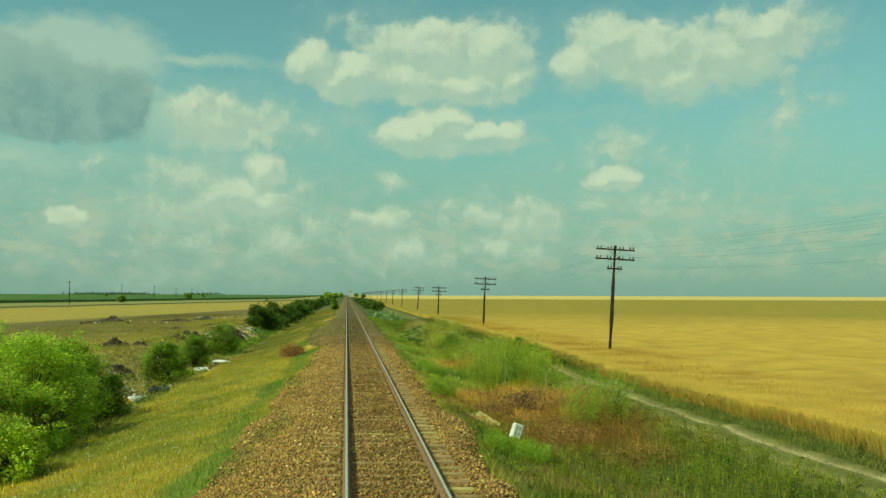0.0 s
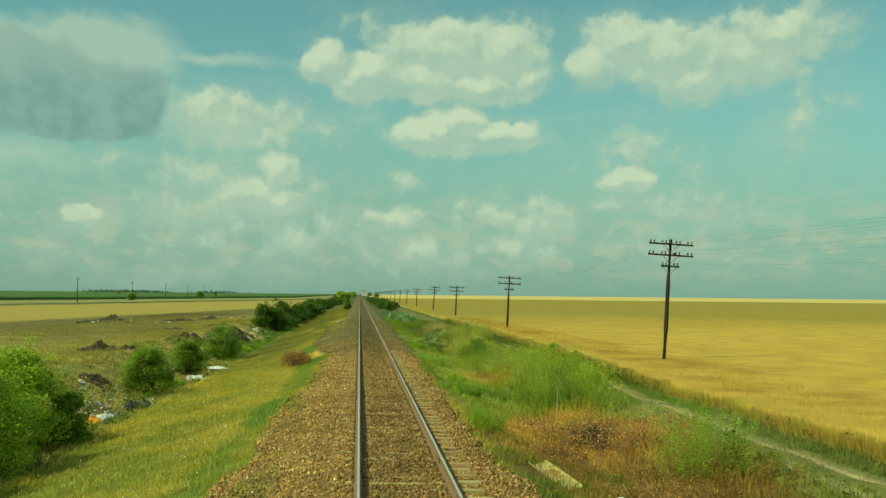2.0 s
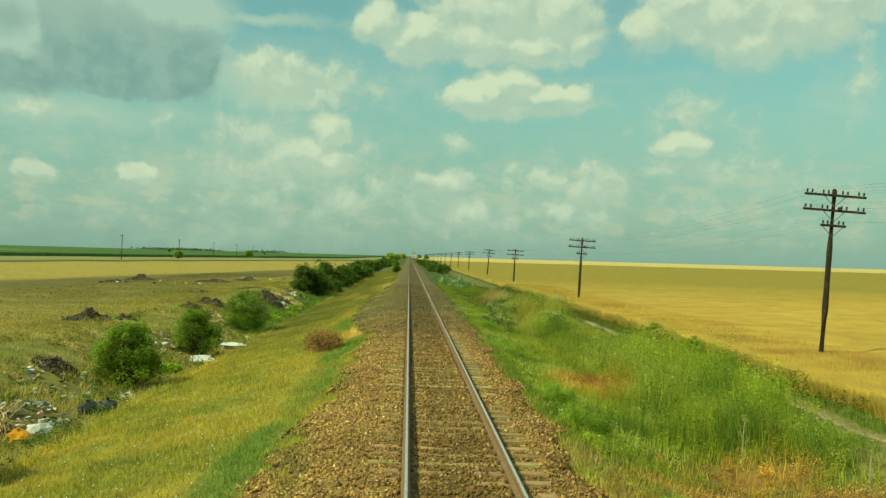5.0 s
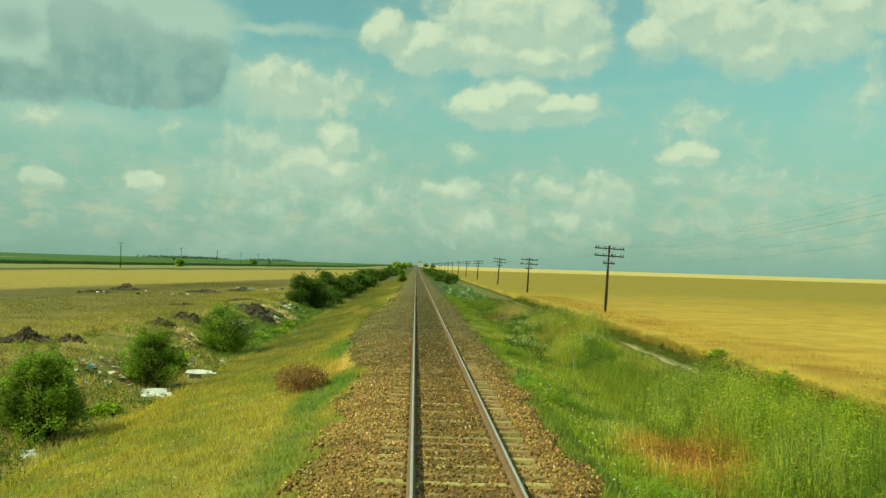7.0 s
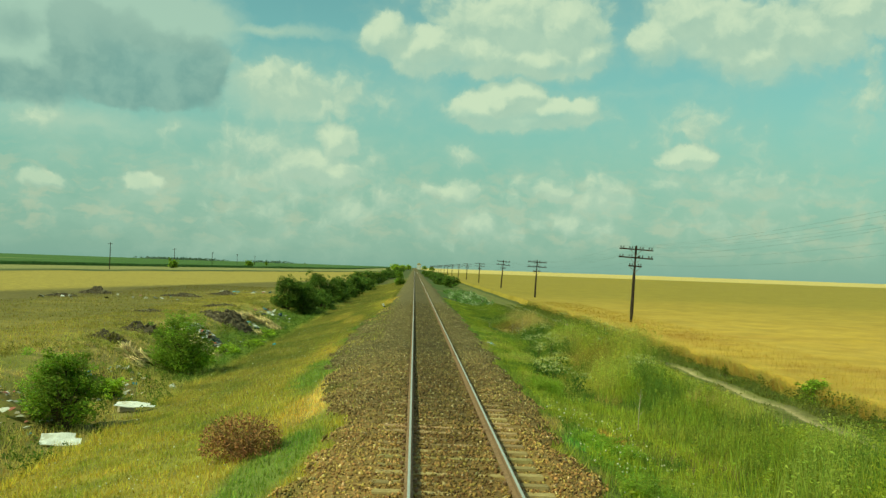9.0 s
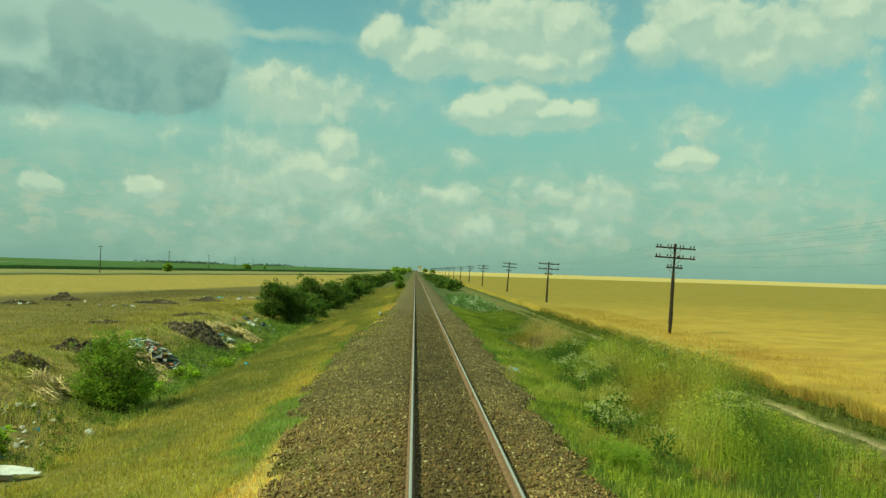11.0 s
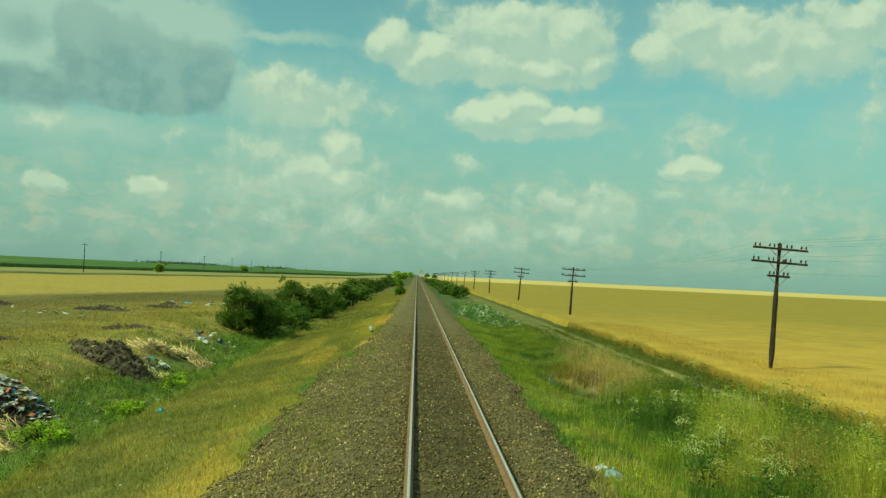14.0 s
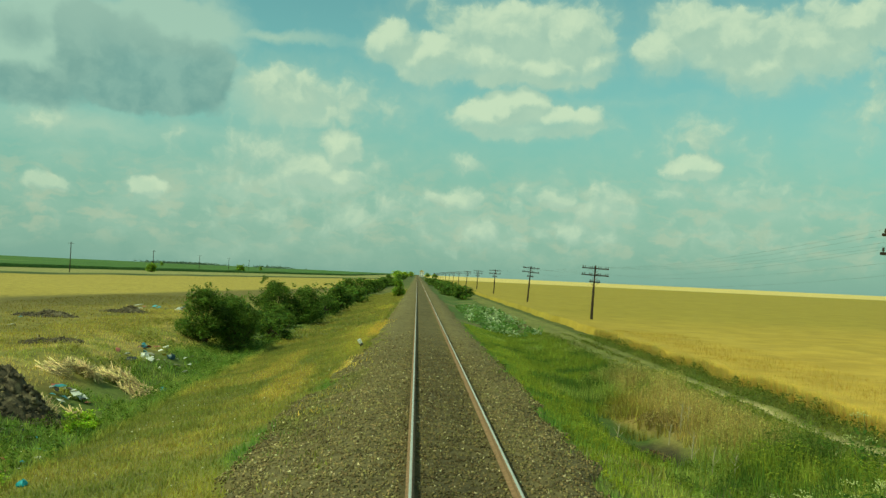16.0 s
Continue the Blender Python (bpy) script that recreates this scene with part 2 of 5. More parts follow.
def block(sx, sy, sz, at=(0, 0, 0), turn=(0, 0, 0), bevel=0.0, bm=None):
    """A box of that size round its middle, with worn edges, added to bm."""
    bm = bm or bmesh.new()
    made = bmesh.ops.create_cube(bm, size=1)["verts"]
    bmesh.ops.transform(bm, matrix=pose(*at, *turn) @ Matrix.Diagonal((sx, sy, sz, 1)), verts=made)
    if bevel:
        edges = list({e for v in made for e in v.link_edges})
        bmesh.ops.bevel(bm, geom=edges, offset=bevel, segments=1, affect="EDGES")
    return bm


def tube(points, radii, sides=6, bm=None):
    """A tapered tube along points."""
    bm = bm or bmesh.new()
    rings = []
    pts = [Vector(p) for p in points]
    for k, p in enumerate(pts):
        d = (pts[min(k + 1, len(pts) - 1)] - pts[max(k - 1, 0)]).normalized()
        q = d.to_track_quat("Z", "Y")
        rings.append([bm.verts.new(p + q @ Vector((math.cos(a) * radii[k], math.sin(a) * radii[k], 0))) for a in (2 * math.pi * s / sides for s in range(sides))])
    for a, b in zip(rings, rings[1:]):
        for s in range(sides):
            bm.faces.new((a[s], a[(s + 1) % sides], b[(s + 1) % sides], b[s]))
    bm.faces.new(rings[0][::-1])
    bm.faces.new(rings[-1])
    return bm


def lathe(profile, sides=10, bm=None, m=None):
    """A turned body from (radius, height) pairs."""
    bm = bm or bmesh.new()
    m = m or Matrix.Identity(4)
    rings = [[bm.verts.new(m @ Vector((r * math.cos(2 * math.pi * s / sides), r * math.sin(2 * math.pi * s / sides), z))) for s in range(sides)] for r, z in profile]
    for a, b in zip(rings, rings[1:]):
        for s in range(sides):
            bm.faces.new((a[s], a[(s + 1) % sides], b[(s + 1) % sides], b[s]))
    bm.faces.new(rings[0][::-1])
    bm.faces.new(rings[-1])
    return bm


def surface(name, dark, light, scale=3.0, fine=40.0, rough=0.85, bump=0.4, depth=0.01, metal=0.0, tint=False, island=0.0, stain=None, leaf=0.0, random_object=0.0):
    """A weathered surface: two scales of variation between two colours, fine relief; tint multiplies in the mesh's own colours;
    island varies loose pieces; stain adds blotches; leaf lets light through."""
    mat = bpy.data.materials.new(name)
    mat.use_nodes = True
    t = mat.node_tree
    bsdf = t.nodes["Principled BSDF"]
    at = t.nodes.new("ShaderNodeTexCoord").outputs["Object"]
    big = grain(t, at, scale, 5.0, 0.6).outputs["Fac"]
    small = grain(t, at, fine, 4.0, 0.65).outputs["Fac"]
    mixed = calc(t, "ADD", calc(t, "MULTIPLY", big, 0.55), calc(t, "MULTIPLY", small, 0.45))
    colour = blend(t, ramp(t, mixed, 0.34, 0.66), dark, light)
    if stain:
        colour = blend(t, ramp(t, grain(t, at, scale * 0.37, 4.0, 0.6, 0.6).outputs["Fac"], 0.52, 0.66), colour, stain)
    if tint:
        att = t.nodes.new("ShaderNodeAttribute")
        att.attribute_name = "tint"
        colour = blend(t, 1.0, colour, att.outputs["Color"], "MULTIPLY")
    if island or random_object:
        source = t.nodes.new("ShaderNodeNewGeometry").outputs["Random Per Island"] if island else t.nodes.new("ShaderNodeObjectInfo").outputs["Random"]
        amount = island or random_object
        shade = calc(t, "ADD", calc(t, "MULTIPLY", source, 2 * amount), 1.0 - amount)
        hue = t.nodes.new("ShaderNodeHueSaturation")
        wire(t, shade, hue.inputs["Value"])
        wire(t, calc(t, "ADD", calc(t, "MULTIPLY", calc(t, "FRACT", calc(t, "MULTIPLY", source, 7.3)), 0.05), 0.475), hue.inputs["Hue"])
        wire(t, colour, hue.inputs["Color"])
        colour = hue.outputs[0]
    wire(t, colour, bsdf.inputs["Base Color"])
    bsdf.inputs["Roughness"].default_value, bsdf.inputs["Metallic"].default_value = rough, metal
    bsdf.inputs["Specular IOR Level"].default_value = 0.25
    if bump:
        b = t.nodes.new("ShaderNodeBump")
        b.inputs["Strength"].default_value, b.inputs["Distance"].default_value = bump, depth
        wire(t, mixed, b.inputs["Height"])
        wire(t, b.outputs[0], bsdf.inputs["Normal"])
    if leaf:
        glow = t.nodes.new("ShaderNodeBsdfTranslucent")
        wire(t, colour, glow.inputs[0])
        mix = t.nodes.new("ShaderNodeMixShader")
        mix.inputs[0].default_value = leaf
        wire(t, bsdf.outputs[0], mix.inputs[1])
        wire(t, glow.outputs[0], mix.inputs[2])
        wire(t, mix.outputs[0], t.nodes["Material Output"].inputs[0])
    return mat


EARTH = surface("earth_and_grass", (0.62, 0.62, 0.62), (1.3, 1.3, 1.25), 0.9, 9.0, 0.95, 0.8, 0.06, tint=True)
BED = surface("crushed_stone_bed", (0.55, 0.55, 0.55), (1.35, 1.35, 1.35), 4.0, 26.0, 0.95, 1.0, 0.05, tint=True)
STONE = surface("ballast_stone", (0.75, 0.75, 0.75), (1.2, 1.2, 1.2), 9.0, 60.0, 0.9, 0.3, 0.005, tint=True, island=0.62)
CONCRETE = surface("weathered_concrete", (0.25, 0.175, 0.075), (0.46, 0.34, 0.16), 5.0, 50.0, 0.9, 0.4, 0.004, random_object=0.25)
RUST = surface("rusty_rail_steel", (0.16, 0.088, 0.045), (0.30, 0.185, 0.105), 8.0, 70.0, 0.8, 0.3, 0.002)
STEEL = surface("polished_rail_steel", (0.62, 0.58, 0.50), (0.80, 0.76, 0.68), 3.0, 90.0, 0.40, 0.05, 0.001, metal=0.6)
WHEAT = surface("ripe_wheat", (0.80, 0.80, 0.78), (1.18, 1.18, 1.18), 0.45, 12.0, 0.9, 0.6, 0.08, tint=True)
STALK = surface("wheat_stalks", (0.85, 0.85, 0.85), (1.15, 1.15, 1.15), 2.0, 20.0, 0.8, 0.0, tint=True, island=0.12, leaf=0.5)
BLADE = surface("grass_blades", (0.8, 0.8, 0.8), (1.2, 1.2, 1.2), 1.2, 10.0, 0.75, 0.0, tint=True, island=0.22, leaf=0.5)
LEAF = surface("shrub_leaves", (0.75, 0.75, 0.75), (1.25, 1.25, 1.2), 0.8, 12.0, 0.7, 0.0, tint=True, island=0.25, leaf=0.62)
DEADWOOD = surface("dead_stalks", (0.30, 0.25, 0.15), (0.48, 0.42, 0.28), 6.0, 40.0, 0.9, 0.2, 0.004)
BARK = surface("bark", (0.05, 0.035, 0.02), (0.13, 0.10, 0.06), 6.0, 40.0, 0.9, 0.6, 0.01)
TARRED = surface("tarred_pole_wood", (0.020, 0.014, 0.010), (0.055, 0.038, 0.026), 5.0, 45.0, 0.8, 0.5, 0.006, stain=(0.08, 0.062, 0.045))
GLASSY = surface("dark_insulator_glaze", (0.035, 0.03, 0.025), (0.06, 0.05, 0.04), 9.0, 50.0, 0.35, 0.0)
WIRE = surface("dull_wire", (0.05, 0.05, 0.05), (0.09, 0.09, 0.085), 4.0, 30.0, 0.6, 0.0)
TWIG = surface("dry_twigs", (0.16, 0.10, 0.045), (0.30, 0.20, 0.09), 6.0, 40.0, 0.9, 0.4, 0.005)
DRY = surface("dry_stems", (0.75, 0.75, 0.75), (1.2, 1.2, 1.2), 4.0, 25.0, 0.85, 0.0, tint=True, island=0.4, leaf=0.15)
CLOD = surface("dark_soil_clods", (0.050, 0.040, 0.026), (0.135, 0.108, 0.068), 4.0, 22.0, 0.95, 1.0, 0.06, stain=(0.17, 0.14, 0.085))
WHITE = surface("grubby_white_paint", (0.55, 0.55, 0.52), (0.80, 0.80, 0.77), 5.0, 40.0, 0.6, 0.2, 0.003, stain=(0.5, 0.47, 0.40))
BLACK = surface("black_paint", (0.02, 0.02, 0.02), (0.05, 0.05, 0.045), 5.0, 40.0, 0.6, 0.2, 0.003)
PLASTIC = surface("scrap_plastic", (0.8, 0.8, 0.8), (1.15, 1.15, 1.15), 6.0, 30.0, 0.45, 0.2, 0.01, tint=True)


# ---- the lie of the land ----
# cross-section: distance from the middle of the track, height over the rail tops
PROFILE_X = [-5000, -400, -120, -60, -35, -18, -16, -14.2, -12.6, -11.3, -10.2, -7.0, -4.3, -3.2, -2.6, -2.1, -1.7, 1.6, 1.95, 2.4, 3.0, 4.0, 5.4, 7.2, 8.4, 10.6, 11.6, 16, 60, 400, 5000]
PROFILE_Z = [-0.6, -0.9, -1.1, -1.1, -1.1, -1.05, -1.1, -1.5, -2.15, -2.5, -2.4, -1.65, -0.98, -0.70, -0.52, -0.38, -0.8, -0.8, -0.36, -0.42, -0.58, -0.85, -1.08, -0.98, -0.86, -0.86, -0.9, -0.95, -0.95, -0.8, -0.6]


def ground(x, y):
    """The ground's height."""
    x, y = np.asarray(x, float), np.asarray(y, float)
    near = 1 - step(np.abs(y - 90), 150, 400)
    wander = (patchy(x * 0, y, 23.0, 3) - 0.5) * 0.5 * near * step(-x, 7, 10)
    z = np.interp(x + wander, PROFILE_X, PROFILE_Z)
    rough = step(np.abs(x), 2.8, 4.5) * near * (1 - 0.75 * step(y, 100, 150))
    z = z + rough * ((patchy(x, y, 2.6, 11) - 0.5) * np.where(x < 0, 0.13 + 0.13 * step(-x, 9.5, 11.5), 0.26) + (patchy(x, y, 0.9, 12, 2) - 0.5) * 0.07)
    # spoil banks beyond the ditch, a pit beside the line
    bank = np.exp(-((x + 15.2) / 2.0) ** 2) * step(y, 20, 60) * (1 - step(y, 128, 150))
    z = z + bank * (patchy(x, y, 7.0, 21) - 0.25) * 0.5
    z = z - 0.55 * np.exp(-((x - 5.4) / 1.3) ** 2 - ((y - 106.5) / 3.2) ** 2)
    z = z + 0.45 * np.exp(-((x + 12.8) / 1.3) ** 2 - ((y - 130) / 5.0) ** 2)
    # past the ditch's end the left side evens out
    fill = step(y, 300, 650) * step(-x, 2.6, 4.0) * (1 - step(-x, 16, 22))
    z = z * (1 - fill) + (-1.0) * fill
    # the ditch shallows a little under the hedge
    shallow = step(y, 132, 160) * step(-x, 8, 10.5) * (1 - step(-x, 13, 15)) * (1 - fill)
    return z + shallow * np.maximum(-2.0 - z, 0)


def mixed(a, b, t):
    t = np.asarray(t, float)[..., None]
    return np.asarray(a) * (1 - t) + np.asarray(b) * t


def spot(x, y, cx, cy, rx, ry):
    """1 within a ragged patch, 0 outside."""
    r = np.hypot((x - cx) / rx, (y - cy) / ry) + (patchy(x, y, 1.1, 31) - 0.5) * 0.9
    return 1 - step(r, 0.6, 1.15)


def field_slant(y):
    """The fields to the left run askew to the line."""
    return 0.17 * (np.clip(y, -300, 900) - 150)


def track_bend(y):
    """How far the farm track strays from its line."""
    return (patchy(y * 0, y, 30.0, 51) - 0.5) * 0.2 + np.interp(y, [18, 28, 38, 46, 66, 92], [-0.08, -0.26, -0.42, -0.30, -0.12, 0])


def wheat_bend(y):
    """The wheat comes nearer to the line at the start."""
    return np.interp(y, [20, 34, 42, 52, 62], [-0.1, -0.3, -0.6, -0.3, 0])


def ground_tint(x, y):
    """The ground's own colour: crops, grasses, bare earth."""
    x, y = np.asarray(x, float), np.asarray(y, float)
    a, b, c = patchy(x, y, 4.5, 41), patchy(x, y, 1.2, 42), patchy(x, y * 0.35, 9.0, 43)
    dry = (0.282, 0.226, 0.042)
    green = (0.186, 0.186, 0.033)
    lush = (0.085, 0.155, 0.030)
    later = step(y, 60, 88)
    green, dry = mixed(green, (0.128, 0.130, 0.029), later), mixed(dry, (0.205, 0.172, 0.042), later)
    col = green + (dry - green) * step(0.55 * a + 0.45 * b, 0.36, 0.66)[..., None]
    # upper edge of the bank: drier, with lush green patches along the stones
    col = mixed(col, (0.29, 0.235, 0.048), step(-x, 3.0, 3.5) * (1 - step(-x, 4.2, 6.5)) * step(c, 0.42, 0.58) * 0.8)
    col = mixed(col, lush, np.maximum.reduce([spot(x, y, -3.65, 39, 0.55, 5.0), spot(x, y, -3.35, 49, 0.5, 11.0) * 0.55, spot(x, y, -3.9, 30, 0.45, 6.0) * 0.5, spot(x, y, -3.6, 20, 0.9, 4.0), spot(x, y, -3.4, 58, 0.7, 4.0), spot(x, y, -3.8, 76, 1.2, 7.0), spot(x, y, -3.7, 102, 1.0, 3.4), spot(x, y, -3.2, 113, 0.7, 3.0), spot(x, y, -3.0, 60, 0.5, 3.0), spot(x, y, -3.9, 91, 0.8, 3.0)]) * 0.72)
    col = mixed(col, (0.33, 0.235, 0.055), np.maximum.reduce([spot(x, y, -2.95, 71, 0.7, 6.0), spot(x, y, -3.1, 107.5, 0.8, 3.6), spot(x, y, -3.0, 118, 0.7, 6.0), spot(x, y, -2.9, 145, 0.9, 9.0), spot(x, y, -3.5, 66, 0.7, 3.0), spot(x, y, -5.2, 117, 0.9, 7.0) * 0.6, spot(x, y, -6.8, 128, 0.9, 9.0) * 0.5, spot(x, y, -4.6, 88, 0.6, 5.0) * 0.5]) * 0.88)
    col = mixed(col, (0.46, 0.345, 0.115), np.maximum(spot(x, y, -3.05, 69.5, 0.55, 5.5), spot(x, y, -3.1, 119, 0.5, 5.0) * 0.7) * 0.8)
    # ditch and spoil bank
    rank = mixed(mixed((0.17, 0.155, 0.045), (0.25, 0.20, 0.065), b), mixed((0.070, 0.125, 0.026), (0.15, 0.16, 0.04), b), step(y + (a - 0.5) * 16, 78, 92))
    col = mixed(col, rank, step(-x, 9.6, 10.6) * (1 - step(-x, 12.6, 14.0)))
    waste = mixed((0.20, 0.19, 0.045), (0.30, 0.235, 0.075), step(b, 0.4, 0.6))
    col = mixed(col, waste, step(-x, 12.8, 14.0))
    # rough pasture, then strips of stubble, fallow and maize
    pasture = mixed((0.180, 0.150, 0.036), (0.250, 0.200, 0.050), step(0.6 * a + 0.4 * patchy(x, y, 16.0, 44), 0.40, 0.62))
    pasture = mixed(pasture, (0.125, 0.100, 0.030), step(-x + field_slant(y), 26, 36) * 0.7)
    col = mixed(col, pasture, step(-x, 16.0, 18.5))
    edge = x - field_slant(y) + (patchy(y, y, 60.0, 45) - 0.5) * 3
    col = mixed(col, mixed((0.34, 0.255, 0.055), (0.41, 0.31, 0.075), a), step(-edge, 42, 48))
    col = mixed(col, (0.045, 0.070, 0.018), step(-edge, 114, 116))
    col = mixed(col, (0.27, 0.25, 0.09), step(-edge, 129, 132))
    col = mixed(col, mixed((0.050, 0.098, 0.018), (0.075, 0.130, 0.028), a), step(-edge, 183, 187))
    # right of the line: weeds on rough ground, scorched earth, the wheat's soil
    right = mixed(mixed((0.085, 0.120, 0.020), (0.140, 0.155, 0.028), b), (0.21, 0.165, 0.05), step(a, 0.56, 0.70))
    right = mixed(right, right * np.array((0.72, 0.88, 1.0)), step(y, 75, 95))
    scorched = mixed((0.25, 0.140, 0.040), (0.34, 0.22, 0.065), b)
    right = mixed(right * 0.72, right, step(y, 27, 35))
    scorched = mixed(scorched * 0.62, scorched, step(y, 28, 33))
    right = mixed(right, scorched, np.maximum.reduce([spot(x, y, 5.6, 31, 3.6, 9.5), spot(x, y, 4.8, 51, 1.6, 3.0), spot(x, y, 6.6, 112, 1.2, 4.0) * 0.7]))
    right = mixed(right, mixed((0.105, 0.085, 0.035), (0.165, 0.130, 0.050), b), step(x, 6.3, 7.6) * step(y, 112, 124) * (1 - step(y, 170, 200)) * 0.8)
    right = mixed(right, (0.24, 0.185, 0.065), spot(x, y, 7.1, 108.5, 1.3, 5.0) * 0.8)
    right = mixed(right, (0.040, 0.030, 0.018), spot(x, y, 5.4, 106.5, 1.0, 2.6) * 0.9)
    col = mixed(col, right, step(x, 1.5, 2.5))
    verge = mixed(mixed((0.060, 0.090, 0.020), (0.13, 0.12, 0.03), b), mixed((0.21, 0.185, 0.055), (0.12, 0.165, 0.030), step(x - track_bend(y), 10.3, 10.6)), np.exp(-((y - 43) / 6.5) ** 2) * 0.7)
    col = mixed(col, verge, step(x, 8.0, 8.6))
    # dark hollow of the brush heap, its shade painted on the ground
    col = mixed(col, (0.045, 0.032, 0.02), spot(x, y, 5.35, 34.0, 1.0, 1.0) * 0.9)
    col = mixed(col, (0.105, 0.205, 0.040), spot(x, y, 3.15, 60.2, 0.75, 3.4) * 0.85)
    col = mixed(col, (0.26, 0.19, 0.055), step(x - wheat_bend(y), 11.8, 12.6))
    # far beyond the end of the ditch the line runs through scrub
    far = step(y, 260, 420) * step(x + 20, 0, 4) * (1 - step(x, 8, 11))
    return mixed(col, mixed((0.05, 0.075, 0.02), (0.12, 0.12, 0.035), a), far)


def spread(lo, hi, first, grow):
    """Grid lines from lo to hi with steps that widen."""
    out = [lo]
    while out[-1] < hi:
        out.append(out[-1] + first)
        first *= grow
    out[-1] = hi
    return out


xs = np.array([-v for v in spread(40.0, 4500.0, 3.0, 1.14)][::-1][:-1] + list(np.arange(-40, -18, 1.1)) + list(np.arange(-18, 12.5, 0.33)) + spread(12.6, 4500.0, 1.5, 1.16))
ys = np.array([-600.0, -200.0, -80.0, -40.0, -20.0, -8.0] + list(np.arange(0, 165, 0.62)) + spread(165.0, 4600.0, 0.9, 1.035))
gx, gy = np.meshgrid(xs, ys)
tagged(new("ground", sheet("ground", xs, ys, ground(gx, gy), EARTH, ground_tint(gx, gy))), "flat farmland with a grassy railway bank and ditch", "ground", kind="structure")

# two worn wheel ruts of a farm track beside the wheat, with a grassy ridge between them
rx = np.array([8.3, 8.5, 8.75, 8.95, 9.15, 9.35, 9.55, 9.75, 9.93, 10.12, 10.3, 10.55, 10.8])
ry = np.concatenate([np.arange(-5, 170, 0.8), np.array(spread(170.0, 900.0, 1.2, 1.05))])
qx, qy = np.meshgrid(rx, ry)
sway = track_bend(qy)
rut = np.maximum((0.3 + 0.25 * step(qy, 50, 90) + 0.4 * (1 - step(qy, 26, 34))) * np.exp(-((qx - 9.15) / 0.17) ** 2), np.exp(-((qx - 10.12) / 0.14) ** 2))
rim = np.minimum(1, np.minimum(qx - 8.3, 10.8 - qx) * 6)
rz = ground(qx + sway, qy) + 0.012 + rim * 0.05 - 0.05 * rut
worn = np.clip(rut * (0.75 + 0.6 * patchy(qx, qy, 3.0, 52)), 0, 1) * (1 - 0.9 * step(qy, 114, 128)) * (1 - 0.75 * step(qy, 80, 84) * (1 - step(qy, 95, 99)))
straw = mixed((0.11, 0.135, 0.028), (0.28, 0.235, 0.08), np.exp(-((qy - 42) / 6.5) ** 2) * 0.7)
rtint = mixed(mixed(straw, (0.21, 0.185, 0.055), patchy(qx, qy, 0.9, 53)), mixed((0.38, 0.30, 0.150), (0.52, 0.42, 0.225), patchy(qx, qy, 1.5, 54)), worn)
road_me = sheet("dirt_road", rx, ry, rz, EARTH, rtint)
for v, s in zip(road_me.vertices, sway.ravel()):
    v.co.x += s
tagged(new("dirt_road", road_me), "narrow farm track with two pale dusty wheel ruts", "road", kind="structure")


# ---- the railway ----
track = thing("railway_track", pose(0, 0, 0), "single straight railway line with worn steel rails on sleepers", "railway track", kind="structure")


def bed_height(x, y):
    """The top of the stones: open between the sleepers at first, filled to their tops later on."""
    fill = step(y, 58, 74)
    top = -0.20 + 0.04 * fill - 0.045 * (1 - fill) * step(patchy(x, y, 0.8, 67), 0.2, 0.6) * step(x, 0.82, 0.92) * (1 - step(x, 1.32, 1.5))
    left = np.interp(x, [-4.6, -3.5, -2.7, -1.75, 0], [-0.74, -0.47, -0.24, 0.0, 0])
    rim = np.interp(y, [0, 17, 30, 44, 50, 62, 66, 71, 76, 83, 91, 106, 112, 125, 160], [3.5, 3.45, 3.1, 2.6, 2.4, 2.35, 2.65, 3.1, 3.45, 3.95, 3.9, 3.8, 3.3, 2.7, 2.6])
    rim = np.where(x < 0, rim, np.interp(y, [0, 30, 60, 66, 95, 118, 160], [2.05, 2.0, 2.0, 2.25, 2.35, 2.6, 2.5])) + (patchy(x, y, 1.1, 65) - 0.5) * 1.3
    top = top - 0.008 * (1 - step(np.abs(x), 0.80, 0.92))
    slope = np.where(x < 0, left, np.interp(x, [0, 1.55, 2.35, 2.7], [0, 0, -0.16, -0.24]))
    return top + slope + (patchy(x, y, 0.7, 61, 2) - 0.5) * 0.05 - 0.5 * step(np.abs(x), rim - 0.05, rim + 0.3)


def bed_tint(x, y):
    # darker old stones further on, with cloud shade put into their colour too
    worn = step(y + (patchy(x, y, 9.0, 62) - 0.5) * 18, 56, 80)
    a, b = patchy(x, y, 2.2, 63), patchy(x, y * 0.3, 0.8, 64)
    fresh = mixed((0.300, 0.176, 0.059), (0.400, 0.252, 0.086), a)
    aged_shaded = mixed((0.132, 0.102, 0.044), (0.195, 0.155, 0.066), a)
    col = mixed(fresh, aged_shaded, worn)
    # oil and brake dust between and beside the rails
    grime = np.maximum(1 - step(np.abs(x), 0.45, 0.75), 0.75 * np.exp(-((np.abs(x) - 0.76) / 0.16) ** 2))
    col = col * (1 - 0.30 * grime)[..., None]
    weeds = step(b, 0.55, 0.7) * step(-x, 1.9, 2.6) * 0.6
    return mixed(col, (0.14, 0.14, 0.03), weeds)


